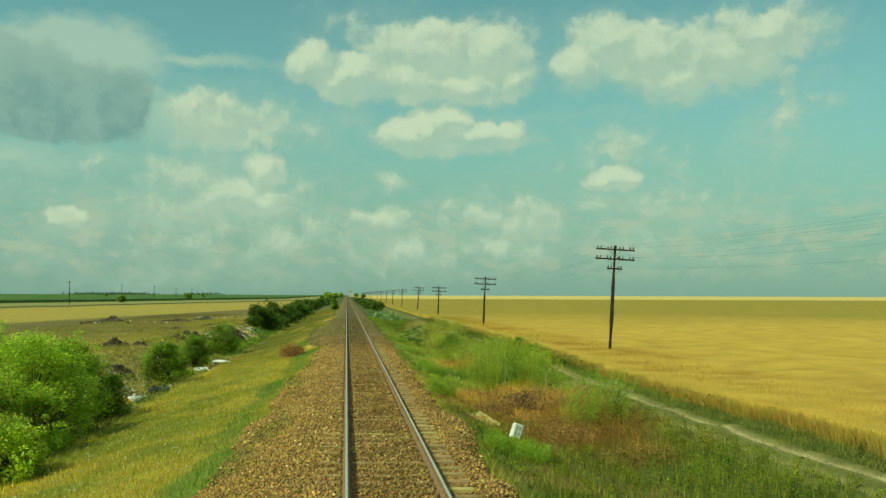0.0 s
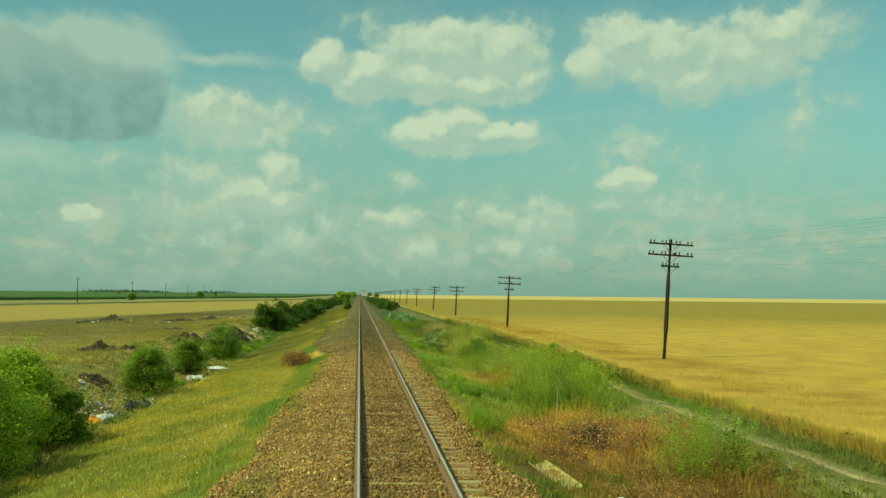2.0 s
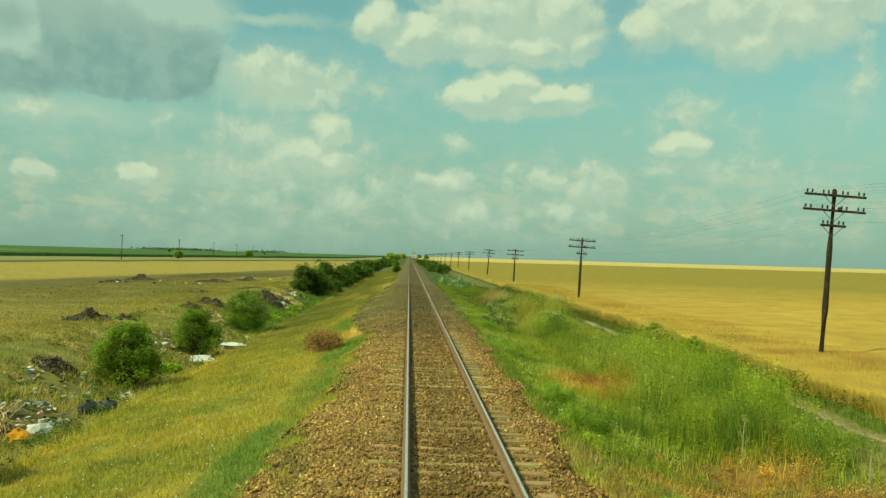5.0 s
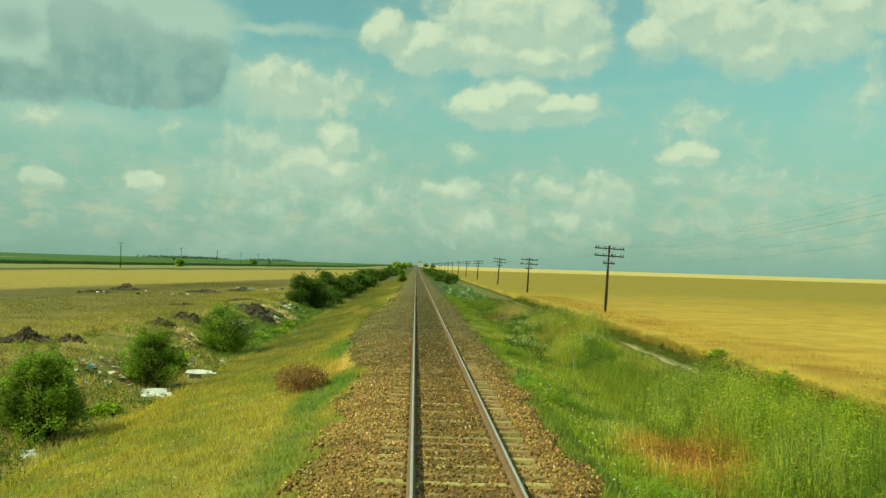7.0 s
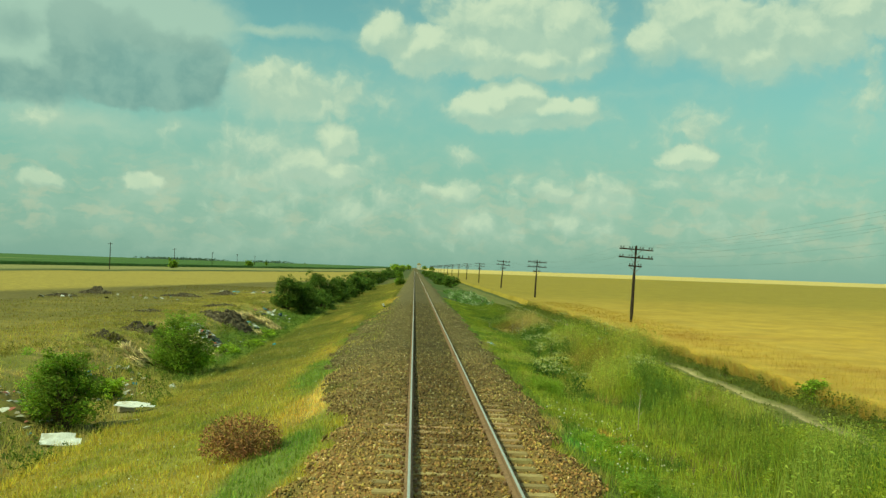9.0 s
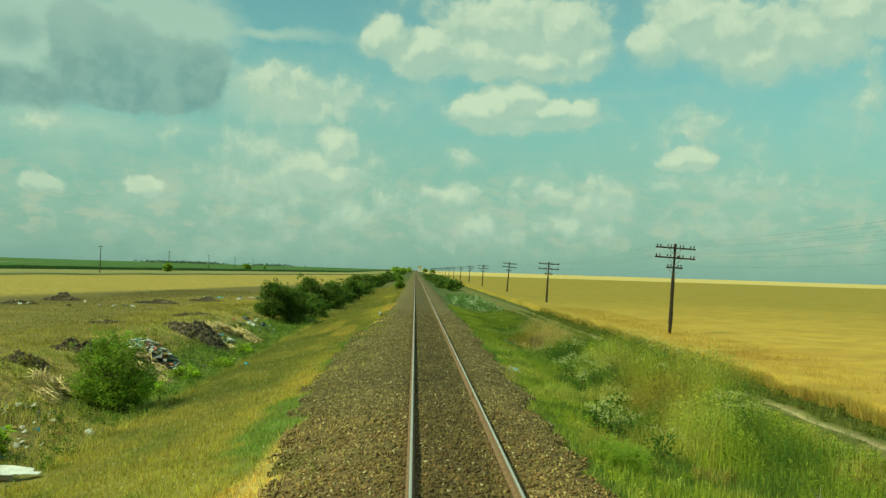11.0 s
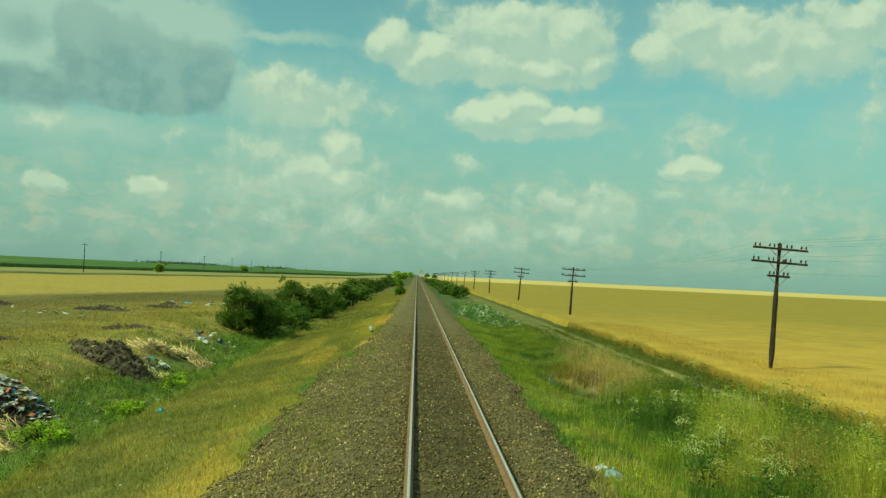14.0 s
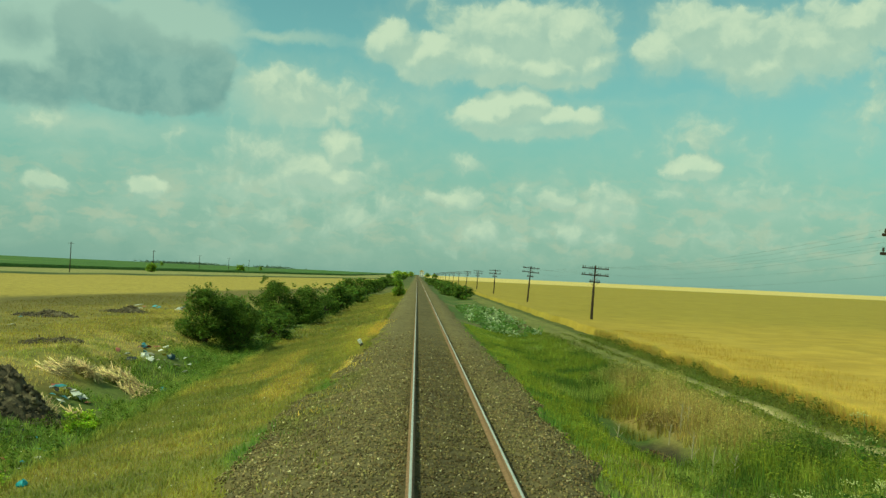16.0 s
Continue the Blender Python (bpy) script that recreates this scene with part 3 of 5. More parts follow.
bx = np.array([-4.5, -4.15, -3.8, -3.5, -3.1, -2.7, -2.4, -2.1, -1.75, -1.4, -1.1, -0.85, -0.65, -0.4, 0, 0.4, 0.65, 0.85, 1.1, 1.35, 1.55, 1.8, 2.1, 2.35, 2.7])
by = np.concatenate([np.arange(-20, 170, 0.5), np.array(spread(170.0, 3200.0, 0.8, 1.05))])
wx, wy = np.meshgrid(bx, by)
# bed darkened under the loose stones, as shade in their gaps
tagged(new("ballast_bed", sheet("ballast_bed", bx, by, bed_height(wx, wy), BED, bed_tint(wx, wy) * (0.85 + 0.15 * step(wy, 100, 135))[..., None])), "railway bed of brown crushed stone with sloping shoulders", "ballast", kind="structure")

# loose stones on the bed
OCTA_V = np.array([(1, 0, 0), (0, 1, 0), (-1, 0, 0), (0, -1, 0), (0, 0, 1), (0, 0, -1)], float)
TETRA_V = np.array([(1.0, 0.1, -0.5), (-0.7, 0.85, -0.45), (-0.45, -0.9, -0.4), (0.1, 0.05, 1.0)], float)
TETRA_T = np.array([(0, 1, 3), (1, 2, 3), (2, 0, 3), (0, 2, 1)])
OCTA_T = np.array([(0, 1, 4), (1, 2, 4), (2, 3, 4), (3, 0, 4), (1, 0, 5), (2, 1, 5), (3, 2, 5), (0, 3, 5)])


def turns(n, tilt=math.pi):
    """n random turns."""
    a, b, c = RNG.uniform(0, 2 * math.pi, n), RNG.uniform(-tilt, tilt, n), RNG.uniform(0, 2 * math.pi, n)
    ca, sa, cb, sb, cc, sc = np.cos(a), np.sin(a), np.cos(b), np.sin(b), np.cos(c), np.sin(c)
    o, l = np.zeros(n), np.ones(n)
    rz1 = np.stack([ca, -sa, o, sa, ca, o, o, o, l], -1).reshape(n, 3, 3)
    rx1 = np.stack([l, o, o, o, cb, -sb, o, sb, cb], -1).reshape(n, 3, 3)
    rz2 = np.stack([cc, -sc, o, sc, cc, o, o, o, l], -1).reshape(n, 3, 3)
    return rz1 @ rx1 @ rz2


def strewn(name, base_v, base_t, at, size, mat_, tint, tilt=math.pi, smooth=False):
    """Many copies of a small shape in one mesh: places, sizes (n by 3), colours by place."""
    n, k = len(at), len(base_v)
    v = np.einsum("nij,nkj->nki", turns(n, tilt), base_v[None] * size[:, None, :]) + at[:, None, :]
    t = base_t[None] + (np.arange(n) * k)[:, None, None]
    return mesh_of(name, v.reshape(-1, 3), t.reshape(-1, 3), mat_, np.repeat(tint, k, 0), smooth)


n = 150000
sx_ = RNG.uniform(-3.4, 2.6, n)
sx_[:9000] = RNG.uniform(-4.3, -3.2, 9000)
sy_ = 12 + 126 * RNG.uniform(0, 1, n) ** 1.1
sy_[:9000] = RNG.uniform(76, 113, 9000)
keep = (RNG.uniform(0, 1, n) > step(sy_, 98, 138)) & (np.abs(np.abs(sx_) - 0.7525) > 0.09) & (bed_height(sx_, sy_) > ground(sx_, sy_) - 0.03)
sx_, sy_ = sx_[keep], sy_[keep]
size = RNG.uniform(0.013, 0.043, (len(sx_), 3)) * RNG.uniform(0.6, 1.5, (len(sx_), 1)) * (1 - 0.18 * step(sy_, 66, 84))[:, None]
at = np.stack([sx_, sy_, bed_height(sx_, sy_) + 0.008], -1)
chips = (RNG.uniform(0, 1, len(sx_)) < 0.07)[:, None] * np.array((0.20, 0.18, 0.12))
tagged(new("ballast_stones", strewn("ballast_stones", TETRA_V, TETRA_T, at, size, STONE, chips + bed_tint(sx_, sy_) * ((0.74 + 0.66 * patchy(sx_, sy_, 0.3, 66, 2)) * (1 + 0.16 * step(sy_, 66, 84)))[:, None])), "loose brown crushed stones of the railway bed", "ballast", kind="stuff")

# rails: flat-bottomed section, bright running surface
SECTION = [(-0.065, -0.165), (-0.065, -0.153), (-0.012, -0.138), (-0.009, -0.045), (-0.033, -0.034), (-0.035, -0.010), (-0.017, -0.001), (0.002, 0.0), (0.021, -0.001), (0.035, -0.010), (0.033, -0.034), (0.009, -0.045), (0.012, -0.138), (0.065, -0.153), (0.065, -0.165)]


def rail_mesh():
    stops = [-20.0 + 10 * i for i in range(33)] + [360.0, 500.0, 800.0, 1400.0, 3200.0]
    k = len(SECTION)
    v = np.array([(x, y, z) for y in stops for x, z in SECTION])
    t, s = [], []
    for j in range(len(stops) - 1):
        for i in range(k):
            a, b = j * k + i, j * k + (i + 1) % k
            t += [(a, b, b + k), (a, b + k, a + k)]
            s += [1 if i in (6, 7) else 0] * 2
    return mesh_of("rail", v, t, [RUST, STEEL], slots=s)


rail_me = rail_mesh()
for x in (-0.7525, 0.7525):
    r = part_of("rail", rail_me, track, "steel rail, rusty web and bright worn head")
    r.location.x = x
    # bolted joints
    for y in ((24.7, 31.9, 75.6, 107.9) if x < 0 else (26.0, 76.4, 126.6)):
        bm = block(0.03, 0.7, 0.085, (0.026, 0, -0.09), bevel=0.006)
        block(0.03, 0.7, 0.085, (-0.026, 0, -0.09), bevel=0.006, bm=bm)
        for k in range(4):
            block(0.02, 0.035, 0.035, (0.048, -0.24 + 0.16 * k, -0.09), bm=bm)
        j = part("rail_joint", bm, RUST, r)
        j.location.y = y

# sleepers: concrete, waisted in the middle, sunk among the stones
bm = bmesh.new()
outline = [(-1.3, 0.13), (-0.95, 0.14), (-0.45, 0.11), (0.45, 0.11), (0.95, 0.14), (1.3, 0.13)]
low = [bm.verts.new((x, s * w, -0.2)) for s in (1,) for x, w in outline] + [bm.verts.new((x, -w, -0.2)) for x, w in outline[::-1]]
high = [bm.verts.new((v.co.x * 0.99, v.co.y * 0.8, 0.0 if abs(v.co.x) > 0.5 else -0.02)) for v in low]
for i in range(len(low)):
    bm.faces.new((low[i], low[(i + 1) % len(low)], high[(i + 1) % len(low)], high[i]))
bm.faces.new(high)
bmesh.ops.recalc_face_normals(bm, faces=bm.faces)
sleeper_me = bpy.data.meshes.new("sleeper")
bm.to_mesh(sleeper_me)
bm.free()
sleeper_me.materials.append(CONCRETE)
bm = bmesh.new()
for s in (-1, 1):
    block(0.05, 0.09, 0.05, (0.095 * s, 0, 0.02), (0, 18 * s, 0), 0.008, bm)
clip_me = bpy.data.meshes.new("rail_fastening")
bm.to_mesh(clip_me)
bm.free()
clip_me.materials.append(RUST)
for i in range(230):
    y = 6.0 + 0.645 * i
    s = part_of("sleeper", sleeper_me, track)
    s.location = (RNG.uniform(-0.02, 0.02), y + RNG.uniform(-0.02, 0.02), -0.186 + RNG.uniform(-0.014, 0.008))
    s.rotation_euler.z = RNG.uniform(-0.012, 0.012)
    if i < 110:
        for x in (-0.7525, 0.7525):
            c = part_of("rail_fastening", clip_me, s)
            c.location = (x, 0, 0.0)


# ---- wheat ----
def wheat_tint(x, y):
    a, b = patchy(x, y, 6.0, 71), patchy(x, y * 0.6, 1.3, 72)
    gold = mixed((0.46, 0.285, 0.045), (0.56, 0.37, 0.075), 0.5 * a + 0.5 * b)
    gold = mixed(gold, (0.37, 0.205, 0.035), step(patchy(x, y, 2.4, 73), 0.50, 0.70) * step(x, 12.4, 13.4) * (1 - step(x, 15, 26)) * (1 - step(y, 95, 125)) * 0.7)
    # further wheat's dimmer light is put into its colour as an olive tone
    dimmed = mixed((0.285, 0.212, 0.032), (0.335, 0.25, 0.040), a)
    farness = step(y + 0.12 * x + (patchy(x, y, 40.0, 74) - 0.5) * 50, 90, 190)
    col = mixed(gold, dimmed, farness)
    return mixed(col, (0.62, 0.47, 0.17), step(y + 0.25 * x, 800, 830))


def wheat_top(x, y):
    return ground(x, y) + 0.52 + (patchy(x, y, 1.6, 75) - 0.5) * 0.05 + (patchy(x, y, 0.5, 76, 2) - 0.5) * 0.06


hx = np.array([11.95, 12.1] + list(np.arange(12.4, 24, 0.4)) + spread(24.0, 4500.0, 0.8, 1.1))
hy = np.concatenate([np.array([-600.0, -150.0, -40.0]), np.arange(-5, 170, 0.62), np.array(spread(170.0, 4590.0, 0.9, 1.04))])
vx, vy = np.meshgrid(hx, hy)
ragged = (patchy(vx * 0, vy, 2.5, 77) - 0.5) * 0.8 * (1 - step(vx, 12.0, 15))
vz = wheat_top(vx, vy)
vz[:, 0] = ground(hx[0], hy) - 0.03
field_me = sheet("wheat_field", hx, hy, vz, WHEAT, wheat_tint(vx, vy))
for v, s in zip(field_me.vertices, (ragged + wheat_bend(vy) * (1 - step(vx, 12.5, 20))).ravel()):
    v.co.x += s
tagged(new("wheat_field", field_me), "wide field of ripe golden wheat reaching the horizon", "wheat field", kind="stuff")


def blades(name, x, y, z, high, wide, lean, tint, mat_):
    """Single leaning blades, one triangle each."""
    n = len(x)
    a, l = RNG.uniform(0, 2 * math.pi, n), lean * RNG.uniform(0.2, 1.0, n) * high
    d = RNG.uniform(0, 2 * math.pi, n)
    v = np.empty((n, 3, 3))
    for k, s in ((0, -1), (1, 1)):
        v[:, k] = np.stack([x + s * np.cos(a) * wide / 2, y + s * np.sin(a) * wide / 2, z], -1)
    v[:, 2] = np.stack([x + np.cos(d) * l, y + np.sin(d) * l, z + high], -1)
    return mesh_of(name, v.reshape(-1, 3), np.arange(3 * n).reshape(-1, 3), mat_, np.repeat(tint, 3, 0))


n = 90000
x = 11.85 + 5.5 * RNG.uniform(0, 1, n) ** 2.6
y = RNG.uniform(14, 150, n)
x = x + (patchy(x * 0, y, 2.5, 77) - 0.5) * 0.8
g = ground(x, y)
tall = np.minimum(RNG.uniform(0.45, 0.68, n), 0.25 + (x - 11.35) * 0.9) + 0.06 * step(x, 12.5, 14)
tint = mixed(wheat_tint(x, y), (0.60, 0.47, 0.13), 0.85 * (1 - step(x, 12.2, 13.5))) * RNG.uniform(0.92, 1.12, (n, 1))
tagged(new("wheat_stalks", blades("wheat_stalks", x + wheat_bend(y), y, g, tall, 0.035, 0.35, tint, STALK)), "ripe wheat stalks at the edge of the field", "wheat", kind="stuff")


# ---- maize across the fields ----
mx = np.array([-4400.0, -3000.0, -2000.0, -1300.0, -900.0, -600.0, -450.0, -340.0, -285.0, -250.0, -225.0, -205.0, -195.0, -190.0, -184.6, -184.0])
my = np.concatenate([np.array([-600.0, -100.0, 100.0]), np.arange(200, 900, 6.0), np.array(spread(900.0, 4500.0, 8.0, 1.08))])
kx, ky = np.meshgrid(mx, my)
kx = kx + field_slant(ky)
kz = ground(kx, ky) + 1.25 + (patchy(kx, ky, 14.0, 78) - 0.5) * 0.5 + (patchy(kx, ky, 5.0, 79, 2) - 0.5) * 0.4
kz[:, -1] = ground(kx[:, -1], my) - 0.05
maize_tint = mixed(mixed((0.058, 0.118, 0.022), (0.088, 0.160, 0.034), patchy(kx, ky, 40.0, 80)), (0.30, 0.30, 0.12), step(-kx, 250, 256) * (1 - step(-kx, 330, 335)) * (1 - step(ky, 620, 760)))
maize_me = sheet("maize_field", mx, my, kz, EARTH, maize_tint)
for v, s in zip(maize_me.vertices, field_slant(ky).ravel()):
    v.co.x += s
tagged(new("maize_field", maize_me), "distant green maize field with a dark front edge", "maize field", kind="stuff")


# ---- grass ----
# dumping places where the grass is smothered
CLEARED = [(-13.3, 99.8, 1.7), (-12.3, 97.6, 1.2), (-12.7, 114.6, 1.5), (-12.5, 119.6, 1.3), (-13.6, 112.6, 1.5), (-13.4, 87.0, 1.0), (-11.7, 51.6, 1.1), (-11.5, 49.5, 0.7), (-10.9, 53.8, 0.8), (-13.2, 56.5, 1.0), (-13.0, 72.0, 1.3), (-12.4, 80.5, 0.9), (-10.7, 69.8, 0.9), (-10.2, 75.6, 0.8), (-10.3, 73.2, 0.9), (-13.0, 129.0, 1.2), (-18.2, 76.0, 1.0), (5.5, 33.7, 1.6), (3.05, 26.4, 0.8), (3.05, 22.0, 0.45)]


def grass_on(name, label, n, x0, x1, y0, y1, high, wide, gain, lean=0.7, where=None):
    x, y = RNG.uniform(x0, x1, n), RNG.uniform(y0, y1, n)
    if where is not None:
        keep = RNG.uniform(0, 1, n) < where(x, y)
        x, y = x[keep], y[keep]
    keep = (np.abs(x) > 4.3) | (ground(x, y) > bed_height(x, y) - 0.02) | ((RNG.uniform(0, 1, n if where is None else len(x)) < 0.16 * step(np.abs(x), 1.8, 2.6)) & (patchy(x, y, 0.9, 86) > 0.5))
    for cx, cy, r in CLEARED:
        keep &= np.hypot(x - cx, (y - cy) * 0.8) > r
    x, y = x[keep], y[keep]
    n = len(x)
    h = high * RNG.uniform(0.5, 1.2, n) * (0.6 + 0.8 * patchy(x, y, 1.4, 81))
    tint = ground_tint(x, y) * gain * RNG.uniform(0.88, 1.14, (n, 1))
    return tagged(new(name, blades(name, x, y, np.maximum(ground(x, y), np.where((x > -4.4) & (x < 2.6), bed_height(x, y), -9.0)) - 0.02, h, wide * RNG.uniform(0.7, 1.3, n), lean, tint, BLADE)), label, "grass", kind="stuff")


grass_on("bank_grass", "short yellowing grass on the railway bank", 170000, -10.2, -2.0, 8, 150, 0.14, 0.035, 2.25)
grass_on("far_bank_grass", "dry olive grass further along the railway bank", 26000, -10.6, -2.6, 148, 300, 0.2, 0.09, 2.1)
grass_on("ditch_grass", "lush green grass in the ditch", 44000, -13.4, -9.6, 22, 150, 0.27, 0.04, 2.9)
grass_on("waste_grass", "rough dry grass on the spoil bank", 40000, -22, -13.0, 30, 165, 0.17, 0.05, 2.3)
grass_on("pasture_grass", "rough olive pasture grass", 22000, -36, -21, 50, 200, 0.14, 0.07, 1.8)
grass_on("trackside_grass", "low green grass along the stones", 50000, 1.85, 4.2, 8, 150, 0.17, 0.035, 2.6)
grass_on("verge_grass", "dark green grass between farm track and wheat", 36000, 10.0, 12.3, 8, 150, 0.2, 0.04, 2.6, where=lambda x, y: (x < 12.2 + wheat_bend(y)) & (x > 10.5 + track_bend(y)))
grass_on("ridge_grass", "low grass between and beside the wheel ruts", 42000, 8.1, 10.9, 8, 150, 0.15, 0.03, 2.3, where=lambda x, y: 1 - np.maximum(np.exp(-((x - track_bend(y) - 10.12) / 0.2) ** 2), 0.8 * np.exp(-((x - track_bend(y) - 9.15) / 0.2) ** 2)))
n = 950
x, y = RNG.uniform(-9.5, -3.6, n), RNG.uniform(14, 120, n)
x[250:700], y[250:700] = RNG.uniform(-9.5, -4.0, 450), RNG.uniform(20, 60, 450)
x[700:], y[700:] = RNG.uniform(2.3, 4.3, n - 700), RNG.uniform(40, 66, n - 700)
at = np.stack([x, y, ground(x, y) + RNG.uniform(0.12, 0.28, n)], -1)
tagged(new("white_wildflowers", strewn("white_wildflowers", OCTA_V, OCTA_T, at, np.full((n, 3), 0.017) * RNG.uniform(0.7, 1.5, (n, 1)), PLASTIC, np.tile((0.70, 0.68, 0.44), (n, 1)))), "tiny pale wildflowers scattered over the grass beside the line", "flowers", kind="stuff")


# ---- weeds ----
CARD_V = np.array([(0, 0, 0), (0.32, 0.45, 0.10), (0, 1, 0), (-0.32, 0.45, 0.10)], float)
CARD_T = np.array([(0, 1, 2), (0, 2, 3)])


def thicket(name, label, x, y, high, wide, per, leaf, tint, mat_=None, flop=0.35, category="weeds", slim=1.0):
    """Leafy plants in one mesh: cards along leaning stems, and the stems themselves."""
    n = len(x)
    g = ground(x, y)
    lean = RNG.normal(0, flop, (n, 2)) * high[:, None]
    u = RNG.uniform(0.08, 1.0, (n, per)) ** 0.8
    spread_ = (wide[:, None] * (1.05 - 0.65 * u)) * RNG.uniform(0.1, 1.0, (n, per))
    a = RNG.uniform(0, 2 * math.pi, (n, per))
    px = x[:, None] + lean[:, :1] * u ** 1.5 + np.cos(a) * spread_
    py = y[:, None] + lean[:, 1:] * u ** 1.5 + np.sin(a) * spread_
    pz = g[:, None] + high[:, None] * u
    at = np.stack([px, py, pz], -1).reshape(-1, 3)
    size = np.repeat((leaf * RNG.uniform(0.6, 1.4, (n * per, 1))), 3, 1)
    col = np.repeat(tint, per, 0) * RNG.uniform(0.85, 1.15, (n * per, 1))
    me = strewn(name, CARD_V * (slim, 1.0, 1.0), CARD_T, at, size, mat_ or LEAF, col, 1.1)
    return tagged(new(name, me), label, category, kind="stuff")


# leafy hummocks: middle, radius, height and mood of each
HUMPS = np.random.default_rng(91)
k = 330
hump_y = np.concatenate([HUMPS.uniform(39, 62, 105), HUMPS.uniform(70, 101, 145), HUMPS.uniform(99, 124, 80)])
hump_x = np.concatenate([HUMPS.uniform(3.8, 9.2, 250), HUMPS.uniform(4.4, 8.0, 80)])
hump_r = HUMPS.uniform(0.55, 1.2, k)
hump_mood = HUMPS.uniform(0, 1, k)


def rank_growth(x, y):
    """How tall the weeds may stand right of the line."""
    across = (0.25 * step(x, 2.8, 3.8) + 0.75 * step(x, 4.6, 7.2)) * (1 - step(x, 8.9, 9.6))
    along = 0.14 + 0.45 * (1 - step(y, 28, 34)) + 1.42 * step(y, 38, 43) * (1 - step(y, 56, 63)) + 0.55 * step(y, 57, 62) * (1 - step(y, 72, 76)) + 1.2 * step(y, 71, 76) * (1 - step(y, 94, 101)) + 0.62 * step(y, 98, 102) * (1 - step(y, 116, 124)) + 0.15 * step(y, 112, 118) * (1 - step(y, 128, 140))
    return across * along * (1 + 0.3 * step(x, 6.6, 7.6) * step(y, 69, 72) * (1 - step(y, 82, 88)))


hump_h = rank_growth(hump_x, hump_y) * HUMPS.uniform(0.8, 1.3, k)


def nearest_hump(x, y):
    """Height of the tallest hummock at a place, and which one it is."""
    x, y = np.asarray(x, float), np.asarray(y, float)
    best, which = np.zeros(x.shape), np.zeros(x.shape, int)
    for i in range(len(hump_x)):
        dome = hump_h[i] * np.sqrt(np.clip(1 - ((x - hump_x[i]) ** 2 + ((y - hump_y[i]) * 0.8) ** 2) / hump_r[i] ** 2, 0, 1))
        more = dome > best
        best, which = np.where(more, dome, best), np.where(more, i, which)
    return best, which


def weed_height(x, y):
    """How tall the weeds stand right of the line."""
    low = 0.14 + 0.5 * rank_growth(x, y) * (0.5 + patchy(x, y, 1.2, 91, 2))
    # lower towards the farm track, but for one stretch
    open_ = np.maximum(1 - step(y, 44, 48), step(y, 60, 64) * (1 - step(y, 78, 83)))
    most = np.maximum(0.07, (9.75 + track_bend(y) - x) * 0.40) + 2.0 * (1 - open_)
    return np.minimum(np.maximum(low, nearest_hump(x, y)[0]), most)


def weed_tint(x, y):
    a = patchy(x, y, 1.2, 92)
    dome, which = nearest_hump(x, y)
    mood = np.where(dome > 0.1, hump_mood[which], patchy(x, y, 2.0, 87))
    green = mixed((0.138, 0.160, 0.021), (0.200, 0.213, 0.031), a)
    col = mixed(green, (0.215, 0.230, 0.050), step(mood, 0.68, 0.78))
    col = mixed(col, (0.082, 0.115, 0.020), 1 - step(mood, 0.30, 0.44))
    col = mixed(col, (0.075, 0.108, 0.020), np.maximum(spot(x, y, 6.6, 66, 1.5, 9.0), spot(x, y, 6.0, 47, 1.8, 6.0) * 0.7) * 0.4)
    col = mixed(col, (0.185, 0.150, 0.040), step(mood, 0.86, 0.92) * step(y, 60, 75))
    brown = mixed((0.200, 0.112, 0.028), (0.36, 0.220, 0.055), step(patchy(x, y, 0.8, 94), 0.3, 0.7))
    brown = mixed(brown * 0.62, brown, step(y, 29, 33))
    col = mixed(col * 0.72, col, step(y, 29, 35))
    col = mixed(col, brown, np.maximum.reduce([spot(x, y, 5.6, 31, 3.5, 9.5) * step(patchy(x, y, 1.5, 90), 0.2, 0.45), spot(x, y, 4.6, 51, 1.4, 3.0) * 0.85, spot(x, y, 6.4, 81, 1.2, 4.0) * 0.4, spot(x, y, 6.2, 110, 1.3, 5.0) * 0.5, spot(x, y, 3.6, 62, 0.4, 1.4) * 0.9]))
    tan = step(x, 6.0, 6.8) * (1 - step(x, 8.2, 8.8)) * step(y, 102, 106) * (1 - step(y, 116, 122)) * step(patchy(x, y, 1.8, 85), 0.15, 0.4)
    col = mixed(col, (0.30, 0.235, 0.085), tan * 0.9)
    rank = step(x, 3.7, 4.5) * (1 - step(x, 5.8, 6.9)) * step(y, 76, 84) * (1 - step(y, 97, 101))
    col = mixed(col, col * np.array((0.62, 0.74, 0.80)), rank * step(patchy(x, y, 2.2, 84), 0.25, 0.5))
    col = mixed(col, col * np.array((0.78, 0.84, 0.86)), step(y, 97, 102) * step(x, 4.0, 4.6) * (1 - tan))
    col = mixed(col, (0.235, 0.215, 0.050), step(y, 62, 70) * (1 - step(y, 92, 98)) * step(patchy(x, y, 1.7, 83), 0.5, 0.68) * 0.75)
    col = mixed(col, np.minimum(col * 1.3 + np.array((0.02, 0.015, 0.0)), 0.36), step(y, 38, 42) * (1 - step(y, 54, 60)) * (0.35 + 0.65 * step(x, 6.6, 7.8)))
    return col * (2.5 + 0.1 * step(y, 60, 68) - 0.6 * step(y, 94, 104))[..., None] * (0.85 + 0.3 * patchy(x, y, 0.7, 98))[..., None]


